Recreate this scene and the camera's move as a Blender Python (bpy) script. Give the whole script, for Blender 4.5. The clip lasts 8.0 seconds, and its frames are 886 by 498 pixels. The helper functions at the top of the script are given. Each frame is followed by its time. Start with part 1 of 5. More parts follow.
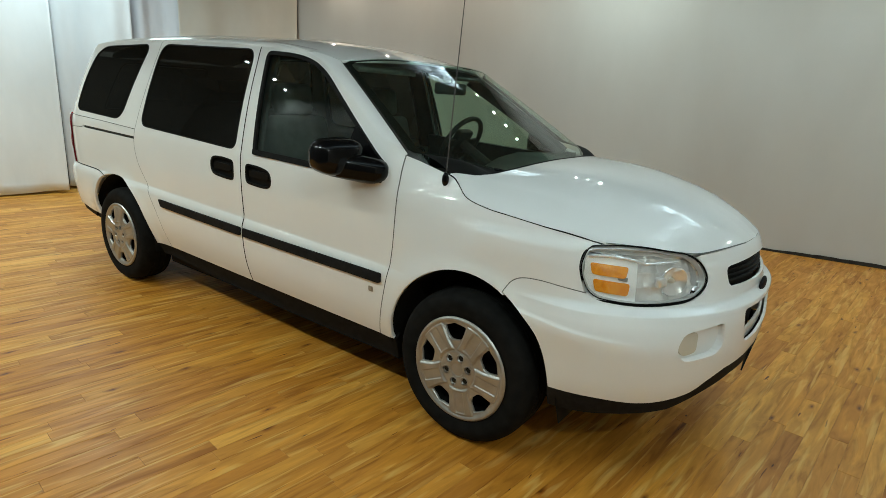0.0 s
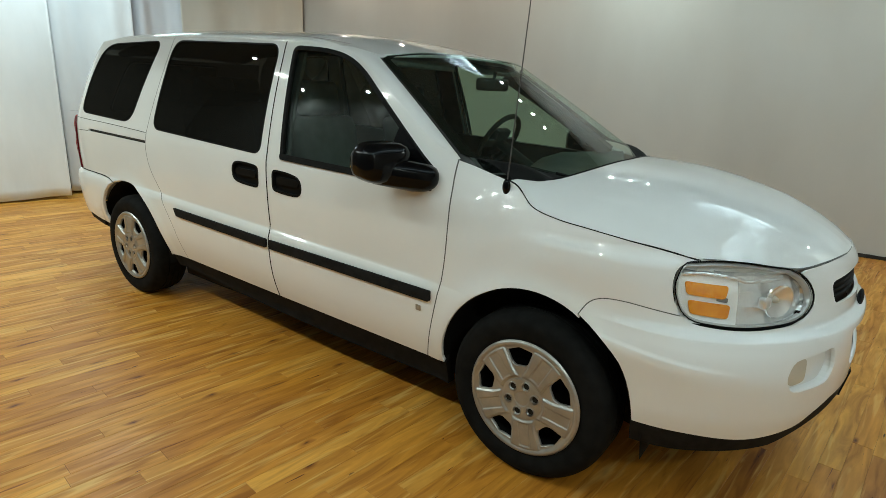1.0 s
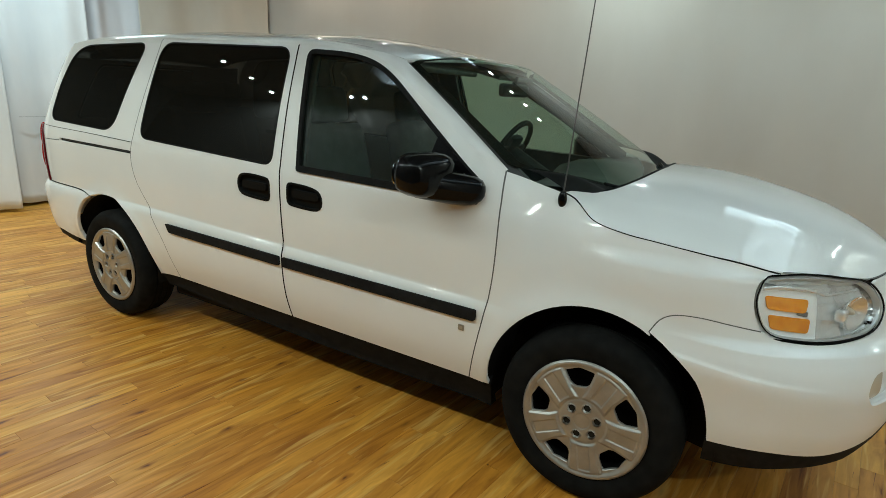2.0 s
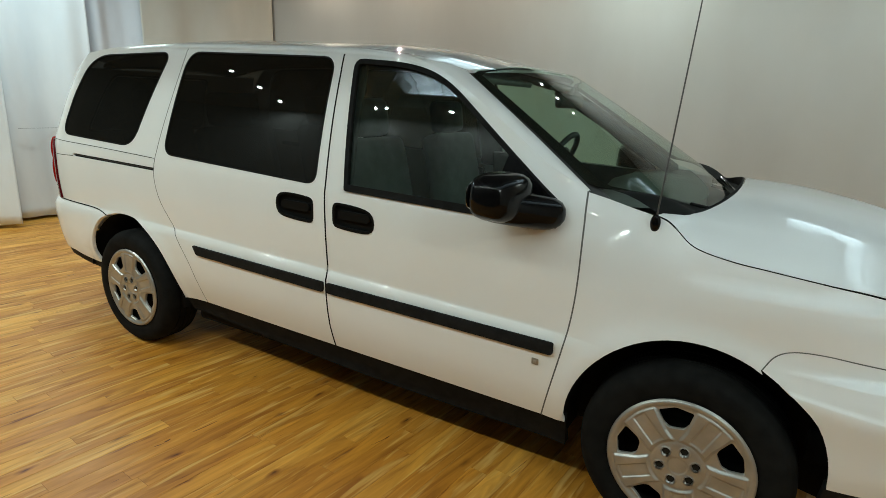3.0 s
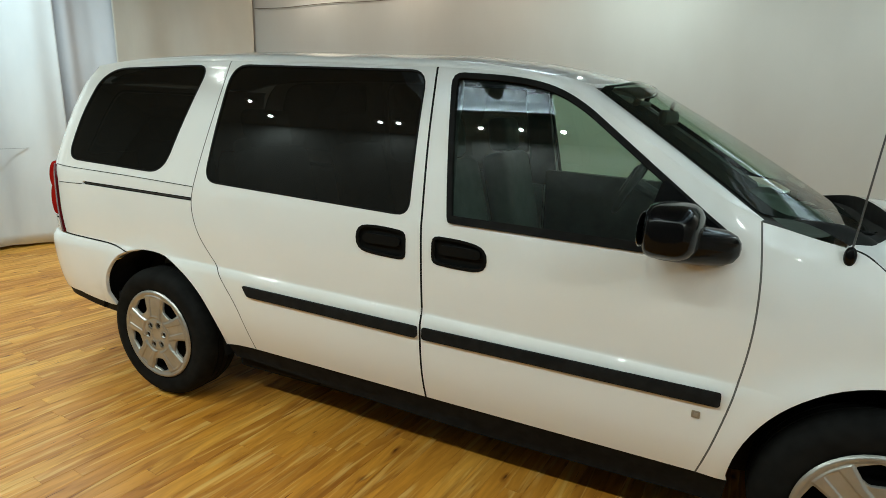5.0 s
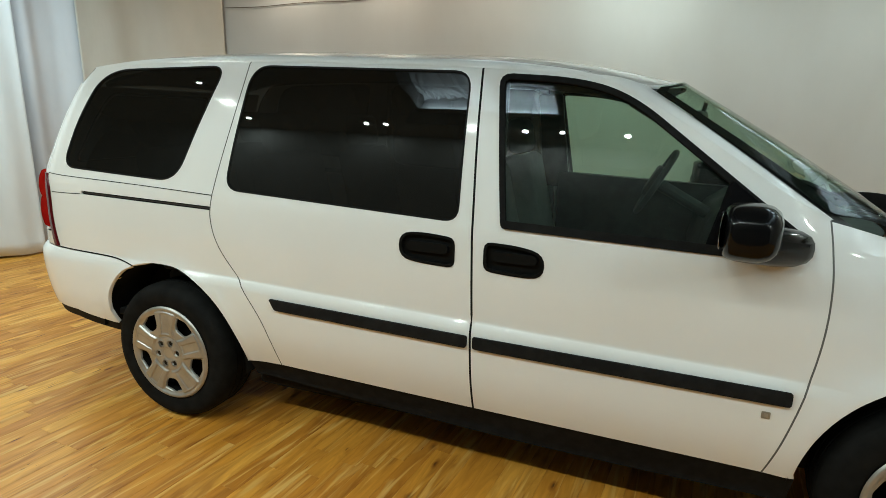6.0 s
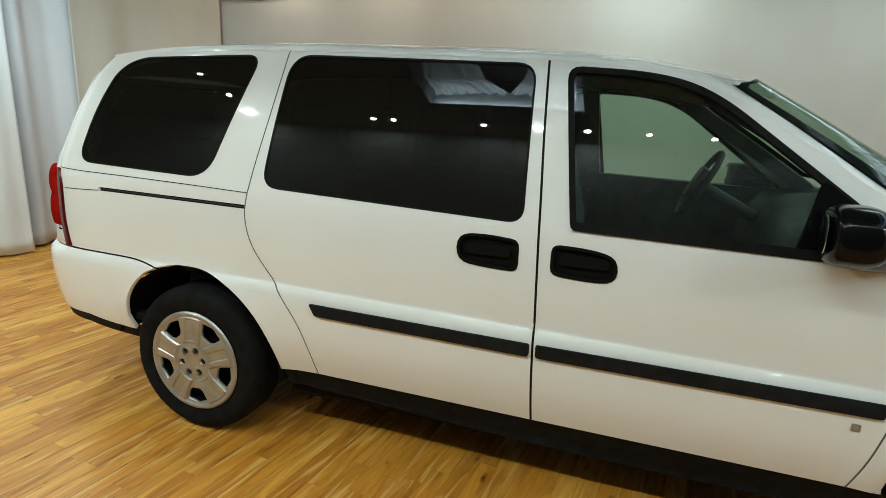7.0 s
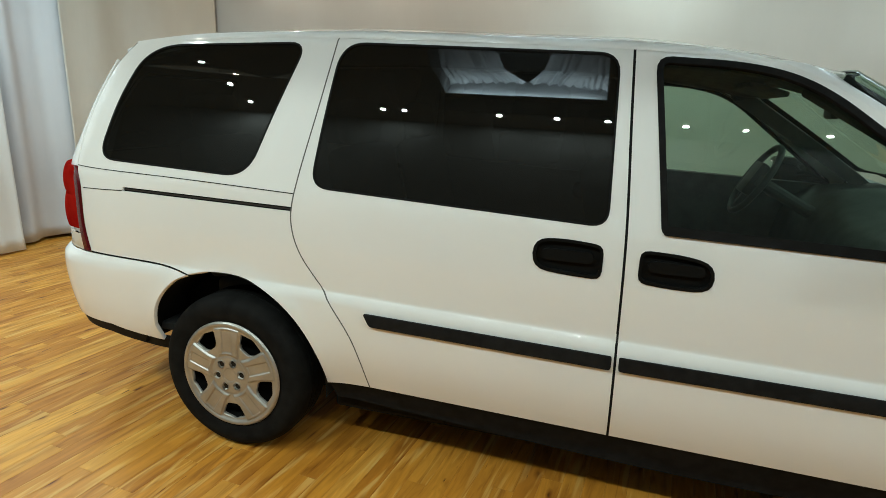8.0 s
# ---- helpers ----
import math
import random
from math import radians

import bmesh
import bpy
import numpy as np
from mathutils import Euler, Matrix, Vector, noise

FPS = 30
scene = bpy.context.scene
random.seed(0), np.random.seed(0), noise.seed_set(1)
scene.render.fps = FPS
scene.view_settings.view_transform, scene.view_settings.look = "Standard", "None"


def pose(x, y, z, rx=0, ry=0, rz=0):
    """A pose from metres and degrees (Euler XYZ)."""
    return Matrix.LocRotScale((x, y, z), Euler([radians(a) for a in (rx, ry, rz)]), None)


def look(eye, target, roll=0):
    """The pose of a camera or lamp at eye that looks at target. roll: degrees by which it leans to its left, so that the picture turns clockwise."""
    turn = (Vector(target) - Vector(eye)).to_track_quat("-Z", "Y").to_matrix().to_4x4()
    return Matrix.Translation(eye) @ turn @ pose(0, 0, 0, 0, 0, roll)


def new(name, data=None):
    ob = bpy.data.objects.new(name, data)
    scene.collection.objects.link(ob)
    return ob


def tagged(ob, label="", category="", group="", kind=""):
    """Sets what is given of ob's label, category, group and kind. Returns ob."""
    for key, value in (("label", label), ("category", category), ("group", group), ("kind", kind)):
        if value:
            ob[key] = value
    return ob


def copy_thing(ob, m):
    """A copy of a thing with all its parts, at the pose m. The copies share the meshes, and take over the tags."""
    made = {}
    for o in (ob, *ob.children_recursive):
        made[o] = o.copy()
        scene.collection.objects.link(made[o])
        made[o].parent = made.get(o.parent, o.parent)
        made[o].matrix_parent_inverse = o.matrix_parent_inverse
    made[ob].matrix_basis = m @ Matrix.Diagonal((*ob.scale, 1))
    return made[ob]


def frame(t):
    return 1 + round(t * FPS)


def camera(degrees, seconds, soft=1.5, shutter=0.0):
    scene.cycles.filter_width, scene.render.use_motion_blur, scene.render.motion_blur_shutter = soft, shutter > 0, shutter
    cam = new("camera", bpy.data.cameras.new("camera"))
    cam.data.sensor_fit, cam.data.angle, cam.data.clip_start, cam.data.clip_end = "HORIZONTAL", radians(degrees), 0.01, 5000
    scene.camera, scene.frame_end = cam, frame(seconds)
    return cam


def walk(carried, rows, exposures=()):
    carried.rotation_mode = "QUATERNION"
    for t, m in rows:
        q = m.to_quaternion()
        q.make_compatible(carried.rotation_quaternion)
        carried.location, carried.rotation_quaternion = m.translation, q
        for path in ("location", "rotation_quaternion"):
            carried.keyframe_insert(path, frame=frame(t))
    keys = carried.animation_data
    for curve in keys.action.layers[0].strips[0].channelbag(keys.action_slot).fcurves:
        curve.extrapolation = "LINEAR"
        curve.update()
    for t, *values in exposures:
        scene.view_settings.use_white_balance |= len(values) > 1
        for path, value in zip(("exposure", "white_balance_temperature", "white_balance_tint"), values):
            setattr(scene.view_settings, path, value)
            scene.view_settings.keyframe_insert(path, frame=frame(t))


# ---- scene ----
cam = camera(76.2, 8.0, 0.7)
PATH = [
    (0, (4.305, -2.718, 1.484), (3.168, -1.16, 0.956), 3.4),
    (0.5, (4.104, -2.668, 1.481), (2.935, -1.133, 0.956), 1.8),
    (1, (3.951, -2.646, 1.479), (2.821, -1.087, 0.936), 2.6),
    (2.5, (3.363, -2.766, 1.484), (2.403, -1.088, 0.97), 2.3),
    (3, (3.197, -2.714, 1.5), (2.232, -1.038, 0.99), 2.2),
    (3.5, (3.027, -2.758, 1.49), (2.107, -1.06, 0.969), 2.2),
    (4, (2.811, -2.843, 1.495), (1.992, -1.088, 0.999), 1.3),
    (4.5, (2.68, -2.822, 1.489), (1.881, -1.055, 0.999), 2.0),
    (5, (2.492, -2.738, 1.507), (1.671, -0.976, 1.039), 1.7),
    (6.5, (1.98, -2.831, 1.492), (1.363, -0.985, 1.033), 1.6),
    (7, (1.812, -2.79, 1.468), (1.201, -0.94, 1.015), 2.1),
    (7.5, (1.609, -2.704, 1.483), (1.04, -0.85, 0.995), 1.0),
    (8, (1.454, -2.721, 1.478), (0.912, -0.859, 0.988), 2.1),
]
walk(cam, [(t, look(eye, target, roll)) for t, eye, target, roll in PATH], ((0, 0.10), (2.5, 0.06), (3.3, 0.09), (4.5, 0.24), (8, 0.22)))

# ---- light ----
COOL, NEUTRAL, WARM = (0.70, 0.93, 1.0), (0.846, 1.0, 0.935), (1.0, 0.88, 0.70)
world = bpy.data.worlds.new("world")
scene.world = world
world.use_nodes = True
world.node_tree.nodes["Background"].inputs[0].default_value = (0.02, 0.02, 0.022, 1)
world.node_tree.nodes["Background"].inputs[1].default_value = 1.0
CEIL = 3.4


def lamp(name, kind, m, watts, colour, size=0.1, size_y=None, spread=180):
    data = bpy.data.lights.new(name, kind)
    data.energy, data.color = watts, colour
    if kind == "AREA":
        data.shape = "RECTANGLE" if size_y else "DISK"
        data.size, data.spread = size, radians(spread)
        if size_y:
            data.size_y = size_y
    ob = new(name, data)
    ob.matrix_world = m
    return ob


ROW_A = [(-2.12, -2.50), (-2.12, -3.02)] + [(x, -3.42) for x in (-2.12, -0.66, -0.44, 0.48, 1.00, 1.44, 2.08, 2.66, 3.35, 4.3, 5.3, 6.1)]
ROW_B = [(x, 3.32) for x in (-2.3, -1.0, 0.3, 1.40, 1.80, 2.08, 2.37, 3.9, 5.1, 6.1)]
# unseen end lamps at x 6.1 are turned up to brighten the van's nose
for x, y in ROW_A:
    lamp("downlight_lamp", "AREA", pose(x, y, CEIL - 0.012, 0, 0, 0), (25 if x < -1 else 9 if x < 0.2 else 12.8 if x < 1.2 else 10 if x < 2.2 else 4 if x < 5 else 8 if x < 6 else 42), NEUTRAL, 0.05)
for x, y in ROW_B:
    lamp("downlight_lamp", "AREA", pose(x, y, CEIL - 0.012, 0, 0, 0), 5.5 if x < 3 else 8.5 if x < 6 else 18, WARM if x < 1 else NEUTRAL, 0.05)
# unseen lamp, placed to light the curtains and the roof's rear edge
lamp("tube_lamp", "AREA", pose(-2.80, 0.2, CEIL - 0.085, 0, 0, 90), 54, COOL, 1.2, 0.16)
BAYS = ((0.06, 1.42), (3.60, 5.00))  # the draped, lit ceiling bays
BAY_Y = (-3.02, 2.90)
for x0, x1 in BAYS:
    for y in (BAY_Y[0] + 0.07, BAY_Y[1] - 0.07):
        lamp("cove_lamp", "AREA", pose((x0 + x1) / 2, y, CEIL - 0.01, 180, 0, 0), 24 if x0 < 1 else 26, COOL, x1 - x0 - 0.12, 0.06)
# added lamp without a fixture, to make the second bay a broader source
lamp("cove_lamp", "AREA", pose(BAYS[1][1] - 0.10, sum(BAY_Y) / 2, CEIL - 0.30, 180, 0, 0), 145, COOL, 0.12, 5.0)

# ---- materials ----


def material(name, colour=(0.5, 0.5, 0.5), rough=0.5, metal=0.0, spec=0.5, coat=0.0):
    m = bpy.data.materials.new(name)
    m.use_nodes = True
    b = m.node_tree.nodes["Principled BSDF"]
    b.inputs["Base Color"].default_value = (*colour, 1)
    b.inputs["Roughness"].default_value = rough
    b.inputs["Metallic"].default_value = metal
    b.inputs["Specular IOR Level"].default_value = spec
    b.inputs["Coat Weight"].default_value = coat
    b.inputs["Coat Roughness"].default_value = 0.02
    return m


def node(m, kind, **values):
    n = m.node_tree.nodes.new(kind)
    for key, value in values.items():
        n.inputs[key.replace("_", " ")].default_value = value
    return n


def wire(m, a, out, b, into):
    m.node_tree.links.new(a.outputs[out], b.inputs[into])


def shader(m):
    return m.node_tree.nodes["Principled BSDF"]


def mix_colour(m, fac, a, b, blend="MIX"):
    n = m.node_tree.nodes.new("ShaderNodeMix")
    n.data_type, n.blend_type = "RGBA", blend
    for source, slot in ((fac, 0), (a, 6), (b, 7)):
        if isinstance(source, tuple) and len(source) == 2:
            m.node_tree.links.new(source[0].outputs[source[1]], n.inputs[slot])
        else:
            n.inputs[slot].default_value = source
    return n


def ramp(m, source, out, stops):
    n = m.node_tree.nodes.new("ShaderNodeValToRGB")
    while len(n.color_ramp.elements) < len(stops):
        n.color_ramp.elements.new(0.5)
    for e, (p, c) in zip(n.color_ramp.elements, stops):
        e.position, e.color = p, (*c, 1)
    wire(m, source, out, n, "Fac")
    return n


def vary(m, low, high, scale=3.0, detail=4.0, stretch=(1, 1, 1), lo=0.35, hi=0.65):
    """Colour between low and high by noise over world places."""
    place = node(m, "ShaderNodeNewGeometry")
    vec = node(m, "ShaderNodeVectorMath")
    vec.operation = "MULTIPLY"
    vec.inputs[1].default_value = stretch
    wire(m, place, "Position", vec, 0)
    n = node(m, "ShaderNodeTexNoise", Scale=scale, Detail=detail)
    wire(m, vec, 0, n, "Vector")
    r = ramp(m, n, "Fac", ((lo, low), (hi, high)))
    wire(m, r, "Color", shader(m), "Base Color")
    return n


def relief(m, scale, strength, distance=0.01, stretch=(1, 1, 1), detail=3.0):
    place = node(m, "ShaderNodeNewGeometry")
    vec = node(m, "ShaderNodeVectorMath")
    vec.operation = "MULTIPLY"
    vec.inputs[1].default_value = stretch
    wire(m, place, "Position", vec, 0)
    n = node(m, "ShaderNodeTexNoise", Scale=scale, Detail=detail)
    wire(m, vec, 0, n, "Vector")
    bump = node(m, "ShaderNodeBump", Strength=strength, Distance=distance)
    wire(m, n, "Fac", bump, "Height")
    wire(m, bump, "Normal", shader(m), "Normal")


paint = material("white_paint", (0.86, 0.857, 0.845), 0.6, 0, 0.0, 1.0)
shader(paint).inputs["Coat Roughness"].default_value = 0.045
vary(paint, (0.85, 0.847, 0.835), (0.87, 0.867, 0.855), 2.5)
trim = material("black_plastic", (0.009, 0.009, 0.0095), 0.7, 0, 0.12)
vary(trim, (0.009, 0.009, 0.0092), (0.015, 0.015, 0.0152), 30)
relief(trim, 900, 0.15, 0.0005)
gap_shade_grey = material("gap_shade_grey", (0.11, 0.11, 0.105), 0.7)
handle_black = material("handle_black", (0.006, 0.0062, 0.006), 0.5, 0, 0.1)
gloss_black = material("gloss_black", (0.004, 0.004, 0.0045), 0.13, 0, 0.17, 0.0)
rubber = material("rubber", (0.008, 0.008, 0.008), 0.75, 0, 0.12)
vary(rubber, (0.006, 0.006, 0.006), (0.011, 0.011, 0.011), 22)
tread = material("tyre_rubber", (0.008, 0.008, 0.008), 0.7, 0, 0.05)
vary(tread, (0.008, 0.008, 0.0078), (0.013, 0.013, 0.0125), 18)
relief(tread, 260, 0.25, 0.001)
under = material("underbody_black", (0.006, 0.006, 0.006), 0.8, 0, 0.2)
vary(under, (0.004, 0.004, 0.004), (0.009, 0.009, 0.0085), 9)
silver = material("silver_wheel_paint", (0.42, 0.41, 0.385), 0.38, 0.66, 0.5, 0.1)
vary(silver, (0.38, 0.37, 0.345), (0.46, 0.45, 0.425), 14)
nut_grey = material("lug_nut_grey", (0.020, 0.018, 0.014), 0.65, 0, 0.15)
mast_grey = material("mast_grey", (0.09, 0.09, 0.09), 0.45, 0.3)
steel = material("dark_steel", (0.06, 0.055, 0.05), 0.5, 0.6)
reflector = material("lamp_reflector", (0.96, 0.965, 0.96), 0.38, 0.0, 0.8, 1.0)
lamp_chrome = material("lamp_chrome", (0.98, 0.985, 0.98), 0.085, 0.58, 1.0, 1.0)
relief(lamp_chrome, 38, 0.55, 0.012, (1, 1, 0.5), 1.5)
lamp_edge_grey = material("lamp_edge_grey", (0.58, 0.58, 0.57), 0.3, 0.4)
bowl_silver = material("lamp_bowl_silver", (0.97, 0.97, 0.97), 0.14, 0.7, 0.8)
lamp_bezel = material("lamp_bezel", (0.22, 0.22, 0.22), 0.4, 0.2)
amber = material("amber_lens", (0.92, 0.33, 0.02), 0.22, 0, 0.5, 0.6)
vary(amber, (0.86, 0.27, 0.012), (0.95, 0.38, 0.03), 60)
red_lens = material("red_lens", (0.42, 0.014, 0.008), 0.3, 0, 0.0, 0.0)
dark_red = material("dark_red_lens", (0.10, 0.006, 0.010), 0.25, 0, 0.3, 0.1)
vary(red_lens, (0.24, 0.006, 0.005), (0.31, 0.011, 0.007), 12)
pale_lens = material("pale_lens", (0.62, 0.56, 0.46), 0.15, 0, 0.5, 1.0)
cloth = material("grey_cloth", (0.17, 0.175, 0.175), 0.95)
vary(cloth, (0.10, 0.105, 0.105), (0.125, 0.13, 0.13), 14)
relief(cloth, 500, 0.2, 0.0005)
cabin = material("dark_cabin_plastic", (0.045, 0.047, 0.048), 0.6)
vary(cabin, (0.035, 0.037, 0.038), (0.06, 0.062, 0.063), 12)
lining = material("headliner_cloth", (0.16, 0.16, 0.15), 0.95)
vary(lining, (0.14, 0.14, 0.13), (0.18, 0.18, 0.17), 20)
badge_grey = material("badge_grey", (0.34, 0.32, 0.28), 0.35, 0.4)


def glass(name, tint, bare=0.08, haze=(0, 0, 0)):
    """A thin tinted pane: see-through, glossier towards grazing views, with a faint even haze added."""
    m = bpy.data.materials.new(name)
    m.use_nodes = True
    m.node_tree.nodes.remove(shader(m))
    out = m.node_tree.nodes["Material Output"]
    clear = node(m, "ShaderNodeBsdfTransparent")
    clear.inputs["Color"].default_value = (*tint, 1)
    shine = node(m, "ShaderNodeBsdfGlossy", Roughness=0.0)
    facing = node(m, "ShaderNodeLayerWeight", Blend=0.5)
    steep = node(m, "ShaderNodeMath")
    steep.operation = "POWER"
    steep.inputs[1].default_value = 7.2
    wire(m, facing, "Facing", steep, 0)
    gloss = node(m, "ShaderNodeMath")
    gloss.operation = "MULTIPLY_ADD"
    gloss.inputs[1].default_value = 1 - bare
    gloss.inputs[2].default_value = bare
    wire(m, steep, 0, gloss, 0)
    mixed = node(m, "ShaderNodeMixShader")
    wire(m, gloss, 0, mixed, 0)
    wire(m, clear, 0, mixed, 1)
    wire(m, shine, 0, mixed, 2)
    # even haze put into the colour, so that dark panes read lighter
    veil = node(m, "ShaderNodeBsdfDiffuse")
    veil.inputs["Color"].default_value = (*haze, 1)
    both = node(m, "ShaderNodeAddShader")
    wire(m, mixed, 0, both, 0)
    wire(m, veil, 0, both, 1)
    wire(m, both if any(haze) else mixed, 0, out, "Surface")
    return m


clear_glass = glass("green_tinted_glass", (0.62, 0.77, 0.68), 0.10, (0.0028, 0.0040, 0.0033))
privacy_glass = glass("privacy_glass", (0.030, 0.030, 0.026), 0.050, (0.0066, 0.0062, 0.0050))
lens_glass = glass("clear_lens", (0.98, 0.985, 0.985), 0.04)
mirror_glass = material("mirror_glass", (0.85, 0.87, 0.87), 0.02, 1.0)

wall_paint = material("off_white_backdrop", (0.60, 0.60, 0.575), 0.85)
vary(wall_paint, (0.555, 0.545, 0.52), (0.62, 0.62, 0.60), 0.8, 6, (1, 1, 0.45))
relief(wall_paint, 1.6, 0.5, 0.03, (1, 1, 0.25))
far_paint = material("grey_wall_paint", (0.18, 0.185, 0.18), 0.85)
vary(far_paint, (0.062, 0.066, 0.066), (0.09, 0.095, 0.095), 1.2, 6)
relief(far_paint, 30, 0.2, 0.004)
satin = material("pale_grey_satin", (0.34, 0.35, 0.36), 0.75)
vary(satin, (0.31, 0.32, 0.33), (0.37, 0.38, 0.39), 2.0, 6, (1, 0.3, 1))
drape = material("white_curtain_fabric", (0.74, 0.75, 0.75), 0.9)
vary(drape, (0.66, 0.67, 0.67), (0.78, 0.79, 0.79), 1.3, 6, (1, 1, 0.4))
relief(drape, 4.0, 0.35, 0.02, (1, 1, 0.3))
grey_drape = material("greyish_curtain_fabric", (0.56, 0.56, 0.58), 0.9)
vary(grey_drape, (0.56, 0.56, 0.585), (0.68, 0.68, 0.70), 1.5, 6, (1, 1, 0.4))
relief(grey_drape, 4.0, 0.35, 0.02, (1, 1, 0.3))
cream_drape = material("cream_curtain_fabric", (0.68, 0.65, 0.58), 0.9)
vary(cream_drape, (0.60, 0.57, 0.50), (0.70, 0.68, 0.62), 1.1, 6, (1, 1, 0.5))
relief(cream_drape, 4.0, 0.4, 0.02, (1, 1, 0.3))
ceiling_paint = material("grey_ceiling_paint", (0.20, 0.20, 0.20), 0.9)
vary(ceiling_paint, (0.12, 0.122, 0.12), (0.17, 0.172, 0.168), 1.2)
dark_board = material("dark_board", (0.03, 0.03, 0.03), 0.7)
vary(dark_board, (0.07, 0.07, 0.07), (0.11, 0.11, 0.11), 4)
cable_brown = material("cable_brown", (0.12, 0.085, 0.055), 0.7)
# near-black for the shadow gap at the backdrop's foot
gap_dark = material("shadow_gap_black", (0.02, 0.019, 0.017), 0.8)
vary(gap_dark, (0.012, 0.011, 0.010), (0.035, 0.032, 0.028), 14)
glow = bpy.data.materials.new("lamp_glow")
glow.use_nodes = True
shader(glow).inputs["Emission Color"].default_value = (1, 0.95, 0.85, 1)
shader(glow).inputs["Emission Strength"].default_value = 6.0

PLANK_TURN = 84.0
joint_brown = material("joint_brown", (0.20, 0.095, 0.025), 0.7)
wood = material("honey_oak_strip", (0.4, 0.22, 0.08), 0.3, 0, 0.4)


def build_wood(m):
    place = node(m, "ShaderNodeNewGeometry")
    info = node(m, "ShaderNodeObjectInfo")
    both = node(m, "ShaderNodeMath")
    both.operation = "ADD"
    wire(m, info, "Random", both, 0)
    wire(m, place, "Random Per Island", both, 1)
    part_of = node(m, "ShaderNodeMath")
    part_of.operation = "FRACT"
    wire(m, both, 0, part_of, 0)
    turn = node(m, "ShaderNodeVectorRotate")
    turn.rotation_type = "Z_AXIS"
    turn.inputs["Angle"].default_value = radians(-PLANK_TURN)
    wire(m, place, "Position", turn, "Vector")
    shift = node(m, "ShaderNodeVectorMath")
    shift.operation = "MULTIPLY_ADD"
    shift.inputs[1].default_value = (1, 1, 1)
    wire(m, turn, 0, shift, 0)
    jump = node(m, "ShaderNodeCombineXYZ")
    far = node(m, "ShaderNodeMath")
    far.operation = "MULTIPLY"
    far.inputs[1].default_value = 37.0
    wire(m, part_of, 0, far, 0)
    wire(m, far, 0, jump, "X")
    wire(m, far, 0, jump, "Y")
    wire(m, far, 0, jump, "Z")
    wire(m, jump, 0, shift, 2)

    def grain(stretch, scale, detail, distortion=0.0):
        v = node(m, "ShaderNodeVectorMath")
        v.operation = "MULTIPLY"
        v.inputs[1].default_value = stretch
        wire(m, shift, 0, v, 0)
        n = node(m, "ShaderNodeTexNoise", Scale=scale, Detail=detail, Distortion=distortion)
        wire(m, v, 0, n, "Vector")
        return n

    tone = ramp(m, part_of, 0, ((0.0, (0.465, 0.176, 0.019)), (0.30, (0.53, 0.213, 0.024)), (0.75, (0.575, 0.243, 0.029)), (1.0, (0.67, 0.320, 0.052))))
    fine = grain((6.0, 34, 1), 2.0, 3, 0.9)
    fine_tone = ramp(m, fine, "Fac", ((0.30, (0.95, 0.935, 0.92)), (0.46, (1.0, 1.0, 1.0)), (0.68, (1.03, 1.03, 1.03))))
    wide = grain((1.15, 8.5, 1), 1.9, 3, 1.5)
    wide_tone = ramp(m, wide, "Fac", ((0.30, (0.68, 0.59, 0.48)), (0.42, (0.92, 0.89, 0.85)), (0.53, (1.03, 1.02, 1.01)), (0.68, (1.22, 1.25, 1.28))))
    crack = grain((1.9, 25, 1), 1.3, 4, 0.5)
    crack_tone = ramp(m, crack, "Fac", ((0.255, (0.36, 0.24, 0.15)), (0.30, (0.76, 0.67, 0.55)), (0.37, (1, 1, 1))))
    split = grain((3.6, 44, 1), 1.0, 2, 1.2)
    split_tone = ramp(m, split, "Fac", ((0.258, (0.16, 0.09, 0.05)), (0.282, (1, 1, 1))))
    spot = node(m, "ShaderNodeVectorMath")
    spot.operation = "MULTIPLY"
    spot.inputs[1].default_value = (3.0, 8.4, 1)
    wire(m, shift, 0, spot, 0)
    wobble = node(m, "ShaderNodeTexNoise", Scale=9.0, Detail=3.0)
    wire(m, shift, 0, wobble, "Vector")
    bent = node(m, "ShaderNodeVectorMath")
    bent.operation = "MULTIPLY_ADD"
    bent.inputs[1].default_value = (0.22, 0.40, 0)
    wire(m, wobble, "Color", bent, 0)
    wire(m, spot, 0, bent, 2)
    knots = node(m, "ShaderNodeTexVoronoi", Scale=1.0, Randomness=1.0)
    knots.voronoi_dimensions = "2D"
    wire(m, bent, 0, knots, "Vector")
    knot_tone = ramp(m, knots, "Distance", ((0.02, (0.20, 0.12, 0.07)), (0.06, (0.55, 0.42, 0.30)), (0.15, (1, 1, 1))))
    rare = ramp(m, knots, "Color", ((0.26, (0, 0, 0)), (0.30, (1, 1, 1))))
    knot_some = mix_colour(m, (rare, 0), (knot_tone, 0), (1, 1, 1, 1))
    a = mix_colour(m, 1.0, (tone, 0), (fine_tone, 0), "MULTIPLY")
    b = mix_colour(m, 1.0, (a, 2), (wide_tone, 0), "MULTIPLY")
    c = mix_colour(m, 1.0, (b, 2), (crack_tone, 0), "MULTIPLY")
    e = mix_colour(m, 1.0, (c, 2), (split_tone, 0), "MULTIPLY")
    g = mix_colour(m, 1.0, (e, 2), (knot_some, 2), "MULTIPLY")
    pale = grain((1.3, 15, 1), 1.6, 2, 1.0)
    pale_amount = ramp(m, pale, "Fac", ((0.56, (0, 0, 0)), (0.70, (0.62, 0.62, 0.62))))
    d = mix_colour(m, (pale_amount, 0), (g, 2), (0.80, 0.49, 0.15, 1))
    wire(m, d, 2, shader(m), "Base Color")
